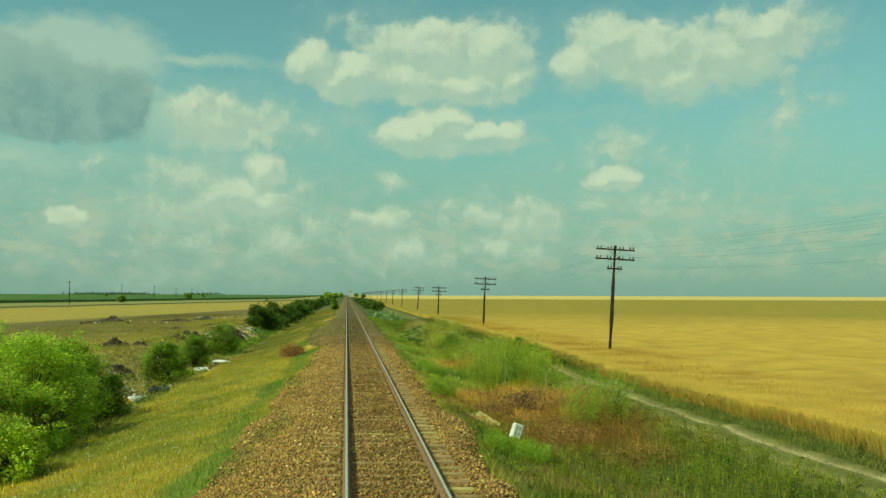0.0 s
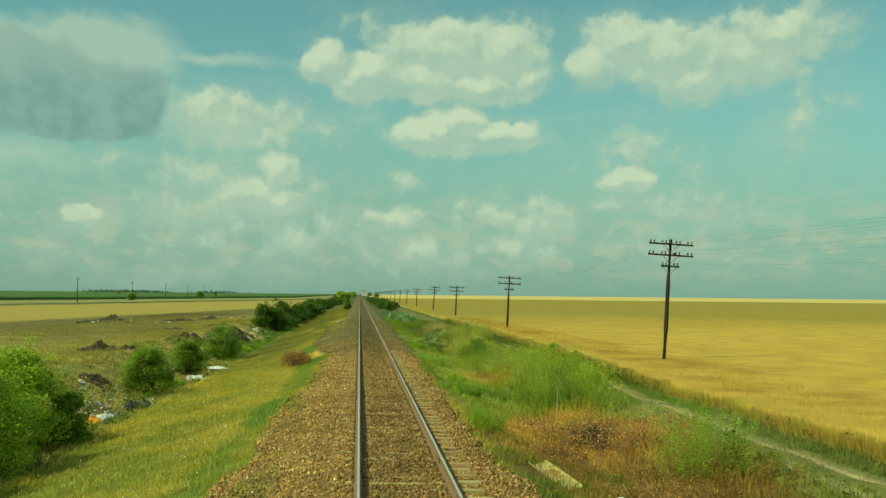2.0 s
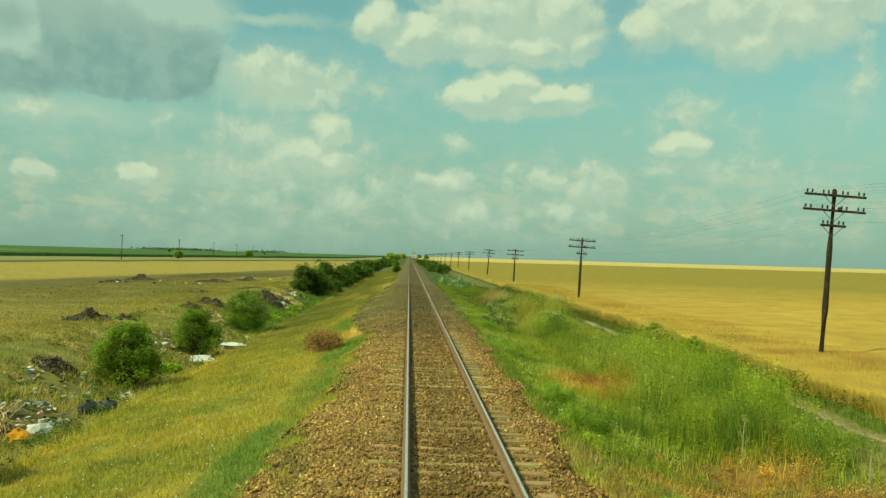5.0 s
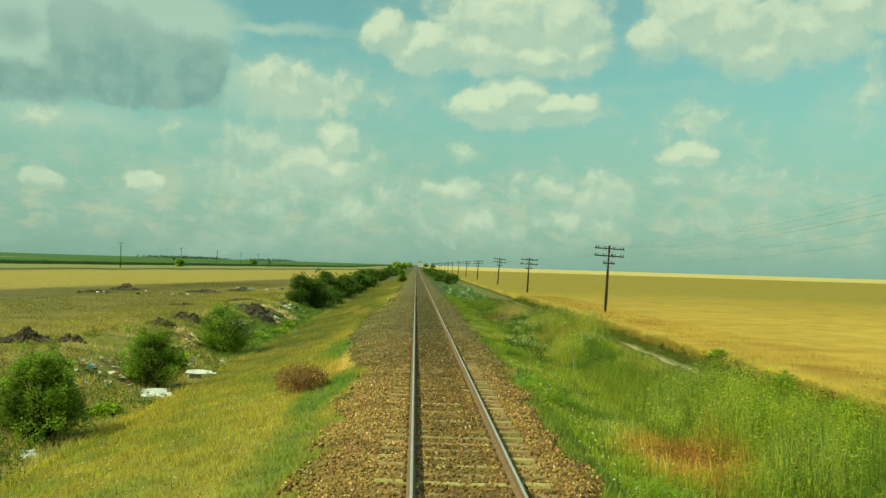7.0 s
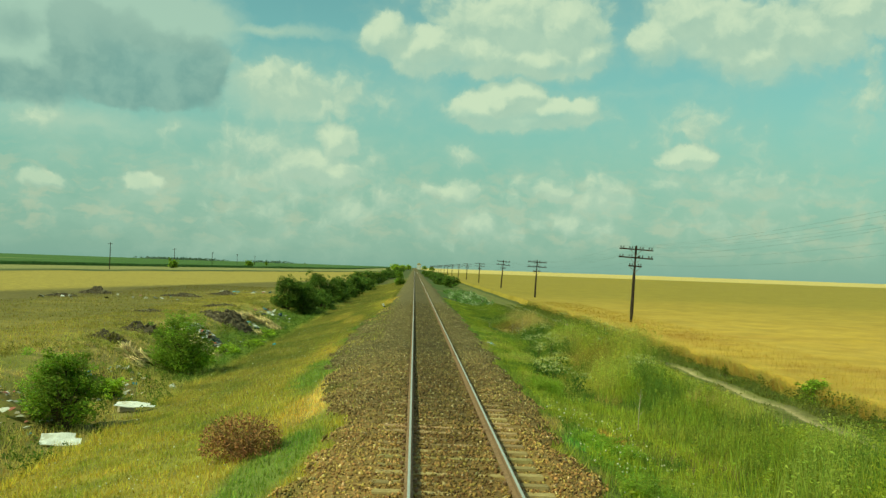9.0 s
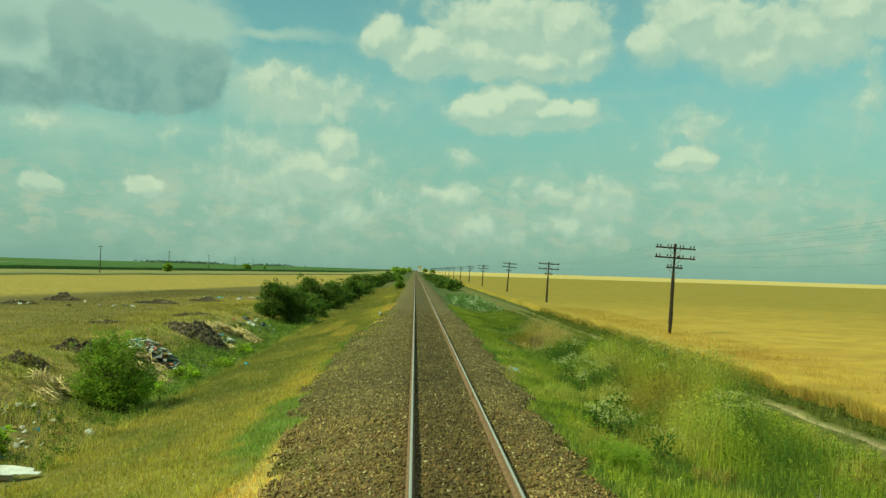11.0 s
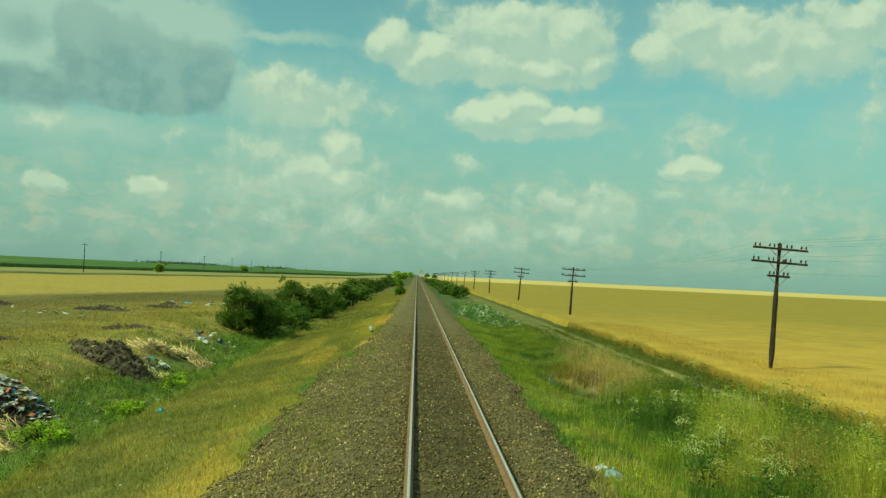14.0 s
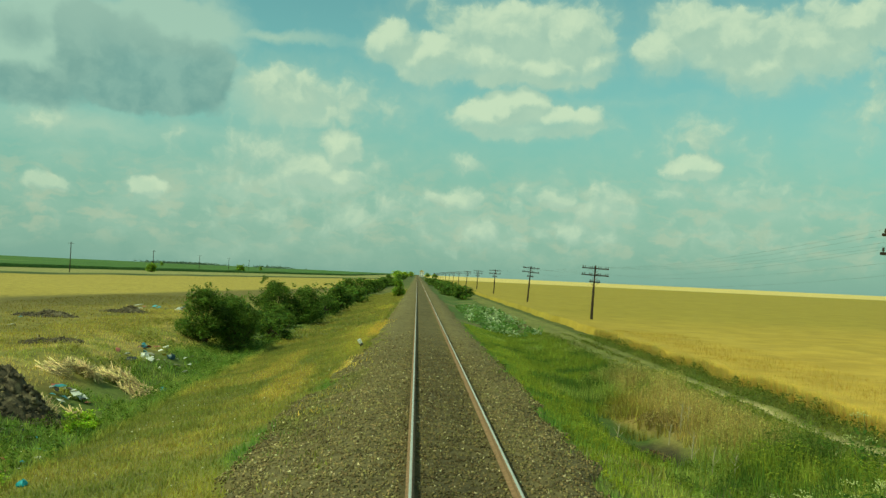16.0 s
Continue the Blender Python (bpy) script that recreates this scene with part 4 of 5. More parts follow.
n = 17000
x, y = RNG.uniform(2.5, 9.5, n), 10 + 132 * RNG.uniform(0, 1, n)
keep = (spot(x, y, 5.4, 106.5, 1.5, 3.6) < 0.3) & (spot(x, y, 5.3, 33.5, 1.0, 1.4) < 0.4) & (RNG.uniform(0, 1, n) < 0.2 + 0.8 * step(weed_height(x, y), 0.3, 0.9)) & ((x < 8.0) | (rank_growth(x, y) > 0.3))
x, y = x[keep], y[keep]
h = weed_height(x, y) * RNG.uniform(0.75, 1.12, len(x))
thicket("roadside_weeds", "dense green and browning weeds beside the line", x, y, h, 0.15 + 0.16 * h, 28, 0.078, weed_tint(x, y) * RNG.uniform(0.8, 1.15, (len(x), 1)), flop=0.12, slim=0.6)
n = 125000
x, y = RNG.uniform(2.6, 9.0, n), RNG.uniform(13, 150, n)
keep = (spot(x, y, 5.4, 106.5, 1.4, 3.4) < 0.5) & (spot(x, y, 5.3, 33.5, 1.0, 1.4) < 0.4) & ((RNG.uniform(0, 1, n) < 0.35) | (y > 41)) & ((x < 8.2) | (rank_growth(x, y) > 0.3))
x, y = x[keep], y[keep]
h = weed_height(x, y) * RNG.uniform(0.4, 1.0, len(x)) + 0.08
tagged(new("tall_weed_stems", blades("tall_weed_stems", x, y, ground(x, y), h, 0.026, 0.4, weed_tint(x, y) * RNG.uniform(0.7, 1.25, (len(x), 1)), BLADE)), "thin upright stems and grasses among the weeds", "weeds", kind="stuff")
# rank growth in the ditch and on the spoil bank
n = 3600
x, y = RNG.uniform(-17.5, -9.8, n), RNG.uniform(22, 150, n)
keep = patchy(x, y, 3.0, 96) + 0.25 * np.exp(-((x + 11.8) / 1.6) ** 2) > 0.52
for cx, cy, r in CLEARED:
    keep &= np.hypot(x - cx, (y - cy) * 0.8) > r
x, y = x[keep], y[keep]
h = RNG.uniform(0.15, 0.5, len(x)) * (0.5 + patchy(x, y, 2.0, 97))
thicket("ditch_weeds", "rank green weeds in the ditch and on its bank", x, y, h, 0.18 + 0.3 * h, 26, 0.085, mixed((0.15, 0.22, 0.036), (0.31, 0.28, 0.065), step(-x, 12.5, 15.5)) * RNG.uniform(0.7, 1.3, (len(x), 1)))
# leafy growth between the farm track and the wheat
n = 3300
x, y = RNG.uniform(10.4, 12.1, n), RNG.uniform(14, 150, n)
x[1500:2600] = RNG.uniform(7.7, 8.7, 1100)
x[2600:] = RNG.uniform(9.4, 9.85, 700)
h = np.where((x > 9.3) & (x < 10) & (y < 85), 0.3, 1.0) * np.where(x < 10, 0.07, 0.12) + np.where(x < 10, np.where((x > 9.3) & (y < 85), 0.03, 0.2), 0.5) * step(patchy(x, y, 2.6, 89, 2), 0.35, 0.8)
keep = (x < 12.0 + wheat_bend(y)) & ((y > 47) | (RNG.uniform(0, 1, n) < 0.15))
x, y, h = x[keep], y[keep], h[keep]
thicket("verge_weeds", "low leafy weeds along the farm track and the wheat", x, y, h, 0.16 + 0.15 * h, 20, 0.08, mixed((0.14, 0.20, 0.03), (0.22, 0.22, 0.05), patchy(x, y, 2.0, 88)) * RNG.uniform(0.8, 1.2, (len(x), 1)))
# feathery bright green clumps
for cx, cy, r, hh in ((6.8, 29.0, 1.05, 1.55), (3.0, 41.5, 0.45, 0.5), (2.9, 45.0, 0.4, 0.45), (2.42, 32.0, 0.45, 0.6), (3.0, 20.5, 0.7, 0.4), (3.2, 70.0, 0.5, 0.5), (8.2, 47, 0.6, 0.8), (3.3, 61.0, 0.7, 0.3), (3.1, 56.5, 0.5, 0.3)):
    n = int(100 * r + 14)
    a, q = RNG.uniform(0, 2 * math.pi, n), r * np.sqrt(RNG.uniform(0, 1, n))
    x, y = cx + np.cos(a) * q, cy + np.sin(a) * q * 1.4
    thicket("feathery_weed", "bright green feathery weed clump", x, y, hh * RNG.uniform(0.6, 1.1, n), np.full(n, 0.15), 110, 0.05, np.tile((0.40, 0.52, 0.085), (n, 1)), flop=0.2, category="weed", slim=0.5)
# big pale-backed leaves of a burdock patch
n = 420
x, y = RNG.uniform(3.6, 8.0, n), RNG.uniform(146, 204, n)
keep = spot(x, y, 5.9, 174, 2.4, 29) > 0.3
x, y = x[keep], y[keep]
col = mixed((0.17, 0.28, 0.07), (0.62, 0.68, 0.42), step(RNG.uniform(0, 1, len(x)), 0.5, 1.0))
thicket("burdock_patch", "patch of large pale-backed burdock leaves", x, y, RNG.uniform(0.3, 0.55, len(x)), np.full(len(x), 0.5), 14, 0.27, col, flop=0.15)


def flowering_weed(cx, cy, hh):
    """A tall umbel-flowered weed: stems, leaves, white flower heads."""
    root = thing("flowering_weed", pose(cx, cy, float(ground(cx, cy))), "tall green weed with flat white flower heads", "weed", "flowering weeds beside the line")
    for _ in range(RNG.integers(4, 8)):
        a, out = RNG.uniform(0, 6.28), RNG.uniform(0.05, 0.65)
        top = Vector((math.cos(a) * out, math.sin(a) * out, hh * RNG.uniform(0.7, 1.05)))
        stem = part("stem", tube([(0, 0, 0), top * 0.5 + Vector((0, 0, 0.08)), top], [0.012, 0.009, 0.005], 4), STEM, root)
        m = 20
        a, q = RNG.uniform(0, 6.28, m), 0.15 * np.sqrt(RNG.uniform(0, 1, m))
        at = np.stack([top.x + np.cos(a) * q, top.y + np.sin(a) * q, top.z + RNG.uniform(-0.06, 0.04, m)], -1)
        part_of("flower_head", strewn("flower_head", OCTA_V, OCTA_T, at, np.full((m, 3), 0.012) * RNG.uniform(0.6, 1.4, (m, 1)), PLASTIC, np.tile((0.62, 0.63, 0.25), (m, 1))), stem, "flat white flower head", "stuff")
    k = 130
    u = RNG.uniform(0.1, 0.8, k)
    a, q = RNG.uniform(0, 6.28, k), RNG.uniform(0.05, 0.38, k)
    at = np.stack([np.cos(a) * q, np.sin(a) * q, hh * u], -1)
    part_of("foliage", strewn("foliage", CARD_V, CARD_T, at, np.full((k, 3), 0.11) * RNG.uniform(0.6, 1.3, (k, 1)), LEAF, np.tile((0.13, 0.22, 0.04), (k, 1)), 1.1), root, kind="stuff")


STEM = surface("green_stems", (0.10, 0.13, 0.03), (0.17, 0.18, 0.06), 6.0, 30.0, 0.8, 0.0)
for xx, yy, hh in ((3.96, 74.3, 0.6), (4.3, 77.3, 0.75), (4.25, 75.4, 0.7), (3.7, 76.0, 0.6), (5.2, 88.8, 0.95), (4.9, 87.6, 0.9), (4.6, 83.3, 0.8), (7.4, 75.4, 1.0), (7.2, 84.1, 1.2), (3.5, 74.4, 0.7), (5.0, 79.4, 0.9), (4.5, 72.5, 0.7), (5.5, 86.0, 1.0)):
    flowering_weed(xx, yy, hh)
for _ in range(16):
    yy = float(RNG.choice([RNG.uniform(70, 98), RNG.uniform(84, 99)]))
    xx = float(RNG.uniform(5.2, 8.7))
    flowering_weed(xx, yy, float(RNG.uniform(0.85, 1.0) * max(0.8, 1.18 * weed_height(xx, yy))))
flowering_weed(7.6, 29.3, 1.1)
flowering_weed(8.3, 100.5, 1.3)


# ---- shrubs ----
def shrub(cx, cy, rx_, ry_, hh, n, leaf, tone, seed, label="dense green shrub at the foot of the bank", name="shrub", group="shrubs along the ditch", sink=0.1):
    """Limbs that fork from the ground under a crown of leaf clumps with gaps."""
    rng = np.random.default_rng(seed)
    base = float(ground(cx, cy)) - sink
    root = thing(name, pose(cx, cy, base), label, "shrub", group)
    lumps = []
    for _ in range(int(26 + 14 * hh)):
        a, u = rng.uniform(0, 2 * math.pi), rng.uniform(0.0, 1.0)
        z = hh * (0.14 + 0.74 * u)
        swell = math.sin(math.pi * min(1.0, 0.30 + 0.66 * u)) ** 0.7
        q = swell * math.sqrt(rng.uniform(0.15, 1.0)) * 0.82
        lumps.append((math.cos(a) * q * rx_, math.sin(a) * q * ry_, z, rng.uniform(0.10, 0.25) * (rx_ + hh) / 2))
    bm = bmesh.new()
    for k, (lx, ly, lz, r) in enumerate(lumps[::2]):
        mid = (lx * 0.4 + rng.normal(0, 0.08), ly * 0.4 + rng.normal(0, 0.08), lz * 0.55)
        tube([(lx * 0.08, ly * 0.08, 0), mid, (lx, ly, lz)], [0.05 + 0.02 * hh, 0.035, 0.012], 5, bm)
    part("branchwork", bm, BARK, root)
    # stray shoots that break the outline
    for _ in range(10):
        a, q = rng.uniform(0, 2 * math.pi), rng.uniform(0.3, 0.95)
        lumps.append((math.cos(a) * q * rx_, math.sin(a) * q * ry_, hh * rng.uniform(0.75, 1.05), rng.uniform(0.05, 0.10) * (rx_ + hh) / 2))
    weight = np.array([l[3] for l in lumps]) ** 1.6
    pick = rng.choice(len(lumps), n, p=weight / weight.sum())
    c = np.array(lumps)[pick]
    d = rng.normal(0, 1, (n, 3))
    d /= np.linalg.norm(d, axis=1, keepdims=True)
    r = c[:, 3] * rng.uniform(0.45, 1.12, n) ** 0.6
    at = c[:, :3] + d * r[:, None] * (1.0, 1.0, 0.85)
    at[:, 2] = np.maximum(at[:, 2], 0.05)
    col = np.array(tone) * rng.uniform(0.7, 1.35, (n, 1)) * (1 + 0.25 * (pick % 5 - 2) / 2)[:, None]
    part_of("crown", strewn("crown", CARD_V, CARD_T, at, np.repeat(leaf * rng.uniform(0.6, 1.4, (n, 1)), 3, 1), LEAF, col, 1.0), root, kind="stuff")
    return root


HEDGE = (0.125, 0.195, 0.036)
FRESH, DEEP, PALE = (0.40, 0.52, 0.075), (0.255, 0.365, 0.055), (0.47, 0.57, 0.09)
shrub(-12.2, 36.6, 2.7, 3.0, 3.9, 26250, 0.102, FRESH, 101, "big bright green shrub in the ditch")
shrub(-13.6, 31.0, 2.6, 2.8, 3.6, 19250, 0.102, PALE, 102, "big bright green shrub in the ditch")
shrub(-12.3, 42.2, 1.9, 2.4, 3.3, 21000, 0.102, FRESH, 103, "big bright green shrub in the ditch")
shrub(-10.9, 43.3, 1.15, 1.4, 2.0, 9000, 0.095, DEEP, 104)
shrub(-15.6, 40.5, 2.3, 2.6, 2.9, 14000, 0.109, FRESH, 105)
shrub(-10.4, 28.2, 1.5, 1.8, 2.1, 13125, 0.088, PALE, 106, "pale green young shrub in the ditch")
shrub(-10.9, 33.2, 1.2, 1.6, 2.4, 10500, 0.095, FRESH, 114)
shrub(-11.6, 60.2, 1.45, 1.6, 2.7, 19250, 0.088, DEEP, 107, "rounded dark green shrub among rubbish")
shrub(-11.5, 72.2, 1.3, 1.4, 2.5, 14875, 0.088, DEEP, 108, "rounded dark green shrub beside a white board")
shrub(-11.6, 88.2, 1.75, 1.7, 2.95, 17500, 0.088, DEEP, 109, "rounded dark green shrub beside straw")
shrub(-12.6, 145.5, 1.6, 2.6, 3.2, 8000, 0.14, HEDGE, 115, "dark green shrub in the hedge")
shrub(-13.4, 140.5, 1.6, 2.2, 3.5, 12000, 0.136, HEDGE, 110, "dark green shrub in the hedge")
shrub(-11.6, 142.0, 1.5, 2.2, 3.2, 10000, 0.136, HEDGE, 111, "dark green shrub in the hedge")
shrub(-13.2, 170.0, 2.1, 3.0, 3.7, 10500, 0.163, HEDGE, 112, "dark green shrub in the hedge")
shrub(-10.9, 172.0, 1.9, 3.0, 3.4, 9500, 0.163, HEDGE, 113, "green shrub in the hedge")
hedge = np.random.default_rng(5)
for k in range(9):
    shrub(float(-11.6 + hedge.uniform(-1.0, 1.4)), 151.0 + 6.5 * k, hedge.uniform(1.3, 2.0), hedge.uniform(2.0, 3.2), hedge.uniform(1.6, 2.5), 3200, 0.18, HEDGE, 160 + k, "low dark green shrub in the hedge")
for k in range(22):
    yy = 205 + 16 * k + 1.1 * k * k * 0.6
    shrub(float(-11.4 + hedge.uniform(-1.8, 1.6)), yy, hedge.uniform(1.7, 2.8), hedge.uniform(2.5, 5.0), hedge.uniform(2.2, 3.8), 1100, 0.46, HEDGE, 200 + k, "dark green shrub in a distant hedge")
shrub(-3.6, 236.0, 0.95, 1.2, 2.9, 2000, 0.26, DEEP, 260, "narrow dark shrub close to the rails", group="")
for k in range(16):
    yy = 246 + 13 * k + 0.9 * k * k
    shrub(float(6.2 + hedge.uniform(-1.6, 2.2)), yy, hedge.uniform(1.4, 2.6), hedge.uniform(2.5, 4.5), hedge.uniform(1.6, 2.8), 900, 0.46, HEDGE, 280 + k, "dark green shrub in a distant thicket", group="shrubs right of the line")
# low growth at the ditch's edge
for cx, cy, r, hh, s in ((-11.2, 97.5, 1.0, 0.8, 301), (-10.6, 103.5, 0.9, 0.7, 302), (-10.9, 112.0, 0.7, 0.7, 303), (-11.4, 92.5, 0.8, 0.7, 304), (-12.0, 78.5, 0.7, 0.8, 305), (-10.9, 64.5, 0.7, 0.6, 306), (11.9, 72.0, 0.7, 0.85, 307), (11.4, 63.5, 0.55, 0.75, 308), (11.1, 58.0, 0.4, 0.5, 309), (10.9, 52.0, 0.4, 0.45, 310)):
    shrub(cx, cy, r, r * 1.3, hh, 2200, 0.10, FRESH, s, "low leafy green bush in the grass", group="low bushes")


def dry_bush(cx, cy, r, hh, n, tone, seed, label, category="bush", tangled=True, hollow=(0, 0, 0)):
    rng = np.random.default_rng(seed)
    root = thing("dry_bush", pose(cx, cy, float(ground(cx, cy)) - 0.03), label, category)
    bm = bmesh.new()
    for _ in range(int(40 + 60 * r)):
        a, q, z = rng.uniform(0, 6.28), r * math.sqrt(rng.uniform(0.05, 1)), hh * rng.uniform(0.5, 1.1)
        tip = (math.cos(a) * q, math.sin(a) * q, z)
        root_x, root_y = tip[0] * 0.15, tip[1] * 0.15
        if tangled:
            tip = (tip[0], tip[1], z * (1.05 - 0.6 * (q / r) ** 2) * 0.9)
            root_x, root_y = tip[0] + rng.uniform(-0.5, 0.5), tip[1] + rng.uniform(-0.5, 0.5)
        tube([(root_x, root_y, 0), (tip[0] * 0.6 + root_x * 0.4, tip[1] * 0.6 + root_y * 0.4, tip[2] * 0.7), tip], [0.009, 0.006, 0.003], 3, bm)
    part("twig_tangle", bm, TWIG, root)
    n = int(n * 1.7) if tangled else n
    a, q, u = rng.uniform(0, 6.28, n), r * np.sqrt(rng.uniform(0, 1, n)), rng.uniform(0.05, 1.0, n)
    q = q * (0.85 + 0.3 * patchy(np.cos(a) * 2 + seed, np.sin(a) * 2, 0.7, seed, 2)) if tangled else q
    heap = 0.35 + 1.1 * patchy(np.cos(a) * q + seed, np.sin(a) * q, 0.5, seed, 2) if tangled else 1.0
    at = np.stack([np.cos(a) * q, np.sin(a) * q, hh * u * heap * np.maximum(1.05 - (0.85 if tangled else 0.45) * (q / r) ** 2, 0.08)], -1)
    bare = np.hypot(at[:, 0] - hollow[0], at[:, 1] - hollow[1]) > hollow[2] * rng.uniform(0.8, 1.2, n)
    at, n = at[bare], int(bare.sum())
    part_of("dead_foliage", strewn("dead_foliage", CARD_V, CARD_T, at, np.full((n, 3), 0.036 if tangled else 0.05) * rng.uniform(0.5, 1.5, (n, 1)), DRY, np.array(tone) * rng.uniform(0.6, 1.4, (n, 1)), 1.3), root, "withered brown leaves", "stuff")
    if hollow[2]:
        bm = bmesh.new()
        for _ in range(80):
            a, b = rng.uniform(0, 6.28), rng.uniform(-0.8, 0.8)
            p, q = Vector((math.cos(a) * 0.95, math.sin(a) * 0.95, 0.0)), Vector((math.cos(a + 2.6 + b) * 0.8, math.sin(a + 2.6 + b) * 0.8, rng.uniform(0.15, 0.7)))
            tube([p, p.lerp(q, 0.5) + Vector((0, 0, rng.uniform(0.05, 0.4))), q], [0.012, 0.009, 0.004], 3, bm)
        part("cut_branches", bm, BARK, root, "bare dark cut branches")


dry_bush(-4.1, 61.0, 0.8, 0.85, 5200, (0.36, 0.185, 0.075), 401, "withered red-brown bush on the grassy bank", tangled=False)
dry_bush(5.5, 33.9, 2.0, 0.95, 15000, (0.52, 0.29, 0.082), 402, "heap of cut brushwood with withered brown leaves", "brush heap", hollow=(-0.15, 0.0, 0.85))
dry_bush(7.2, 33.4, 1.3, 0.6, 4200, (0.55, 0.32, 0.089), 403, "clump of withered orange-brown weeds", "weeds")
dry_bush(4.6, 25.5, 1.5, 0.55, 4600, (0.37, 0.21, 0.061), 404, "clump of withered orange-brown weeds", "weeds")
dry_bush(6.2, 29.0, 1.2, 0.45, 2600, (0.36, 0.20, 0.055), 406, "clump of withered orange-brown weeds", "weeds")
dry_bush(5.7, 26.8, 1.0, 0.45, 2200, (0.38, 0.23, 0.061), 407, "clump of withered orange-brown weeds", "weeds")
dry_bush(3.5, 29.6, 0.9, 0.4, 1800, (0.26, 0.15, 0.046), 408, "clump of withered orange-brown weeds", "weeds")
dry_bush(6.4, 22.5, 1.2, 0.45, 2200, (0.37, 0.23, 0.064), 409, "clump of withered orange-brown weeds", "weeds")
dry_bush(5.6, 52.5, 0.8, 0.45, 1500, (0.40, 0.19, 0.055), 410, "clump of withered rust-red weeds", "weeds")
dry_bush(7.6, 31.5, 1.0, 0.45, 2200, (0.36, 0.21, 0.058), 411, "clump of withered orange-brown weeds", "weeds")
dry_bush(5.4, 106.5, 1.0, 0.22, 1400, (0.10, 0.062, 0.030), 412, "blackened withered weeds in a hollow", "weeds")
dry_bush(7.0, 109.5, 1.2, 0.5, 2400, (0.34, 0.27, 0.10), 413, "clump of dry tan grass and weeds", "weeds")
dry_bush(8.3, 35.6, 1.0, 0.5, 2400, (0.55, 0.32, 0.089), 414, "clump of withered orange-brown weeds", "weeds")
dry_bush(4.1, 36.4, 0.9, 0.4, 2000, (0.53, 0.31, 0.089), 415, "clump of withered orange-brown weeds", "weeds")
dry_bush(6.9, 37.0, 1.1, 0.5, 2400, (0.52, 0.31, 0.085), 416, "clump of withered orange-brown weeds", "weeds")
dry_bush(4.7, 51.0, 1.0, 0.5, 2600, (0.450, 0.195, 0.060), 405, "clump of withered rust-red weeds", "weeds")


# ---- telegraph line ----
def telegraph_pole():
    """A tarred wooden pole with three crossarms, braces and pin insulators; its foot is 7 m under its top."""
    root = thing("telegraph_pole", pose(15.3, 60.15, -0.95), "tarred wooden telegraph pole with three crossarms and insulators", "telegraph pole", "telegraph poles along the wheat field")
    bm = tube([(0, 0, 0), (0.012, 0.01, 2.2), (-0.008, 0, 4.6), (0, 0, 6.93), (0, 0, 7.0)], [0.135, 0.125, 0.11, 0.095, 0.04], 10)
    part("pole_shaft", bm, TARRED, root)
    pin_bm = lathe([(0.012, -0.06), (0.012, 0.02), (0.042, 0.02), (0.05, 0.05), (0.03, 0.075), (0.04, 0.10), (0.034, 0.135), (0.012, 0.15)], 8)
    pin_me = bpy.data.meshes.new("insulator")
    pin_bm.to_mesh(pin_me)
    pin_bm.free()
    pin_me.materials.append(GLASSY)
    for z, half, pins in ((6.72, 1.22, (0.28, 0.48, 0.92, 1.12)), (6.12, 1.24, (0.28, 0.48, 0.94, 1.15)), (5.52, 0.50, (0.22, 0.40))):
        arm = part("crossarm", block(2 * half, 0.085, 0.095, (0, 0, 0), bevel=0.012), TARRED, root)
        arm.location = (0, -0.13, z)
        for p in pins:
            for s in (-1, 1):
                one = part_of("insulator", pin_me, arm)
                one.location = (s * p, 0, 0.055)
        for s in (-1, 1):
            reach = min(0.42, half * 0.8)
            part("brace", tube([(s * reach, -0.10, z - 0.04), (0.0, -0.11, z - 0.45)], [0.014, 0.014], 4), RUST, root)
    part("fuse_box", block(0.16, 0.12, 0.14, (0.19, -0.2, 6.20), bevel=0.02), GLASSY, root, "small dark metal box")
    return root


POLES = [(15.9, 5.0, 5.9, 1.0), (15.65, 60.15, 6.1, 3.2), (14.75, 111.9, 5.05, 2.6), (14.75, 169.0, 4.4, 2.0), (15.1, 224.0, 4.8, 4.0), (15.0, 285.0, 4.6, 1.5)]
POLES += [(15.0, 285.0 + 59.0 * k, 4.7, 1.0 + (k * 37 % 11) * 0.35) for k in range(1, 14)]
first = telegraph_pole()
tops = []
for k, (x, y, top, lean) in enumerate(POLES):
    m = pose(x, y, top - 7.0, (k * 53 % 7 - 3) * 0.5, lean, (k * 29 % 9 - 4) * 1.2)
    pole = first if k == 0 else copy_thing(first, m)
    pole.matrix_basis = m
    tops.append(m)


def telegraph_wire(off, z):
    pts = []
    for a, b in zip(tops[:9], tops[1:10]):
        p, q = a @ Vector((off, -0.13, z)), b @ Vector((off, -0.13, z))
        pts += [p.lerp(q, s / 12) - Vector((0, 0, 0.55 * 4 * (s / 12) * (1 - s / 12))) for s in range(12)]
    bm = tube(pts + [q], [0.0026] * (len(pts) + 1), 3)
    me = bpy.data.meshes.new("telegraph_wire")
    bm.to_mesh(me)
    bm.free()
    me.materials.append(WIRE)
    tagged(new("telegraph_wire", me), "thin dark telegraph wire sagging between poles", "wire", "telegraph wires")


for off, z in ((-1.12, 6.9), (-0.48, 6.9), (0.48, 6.9), (1.12, 6.9), (-0.94, 6.3), (1.15, 6.3), (0.40, 5.7)):
    telegraph_wire(off, z)


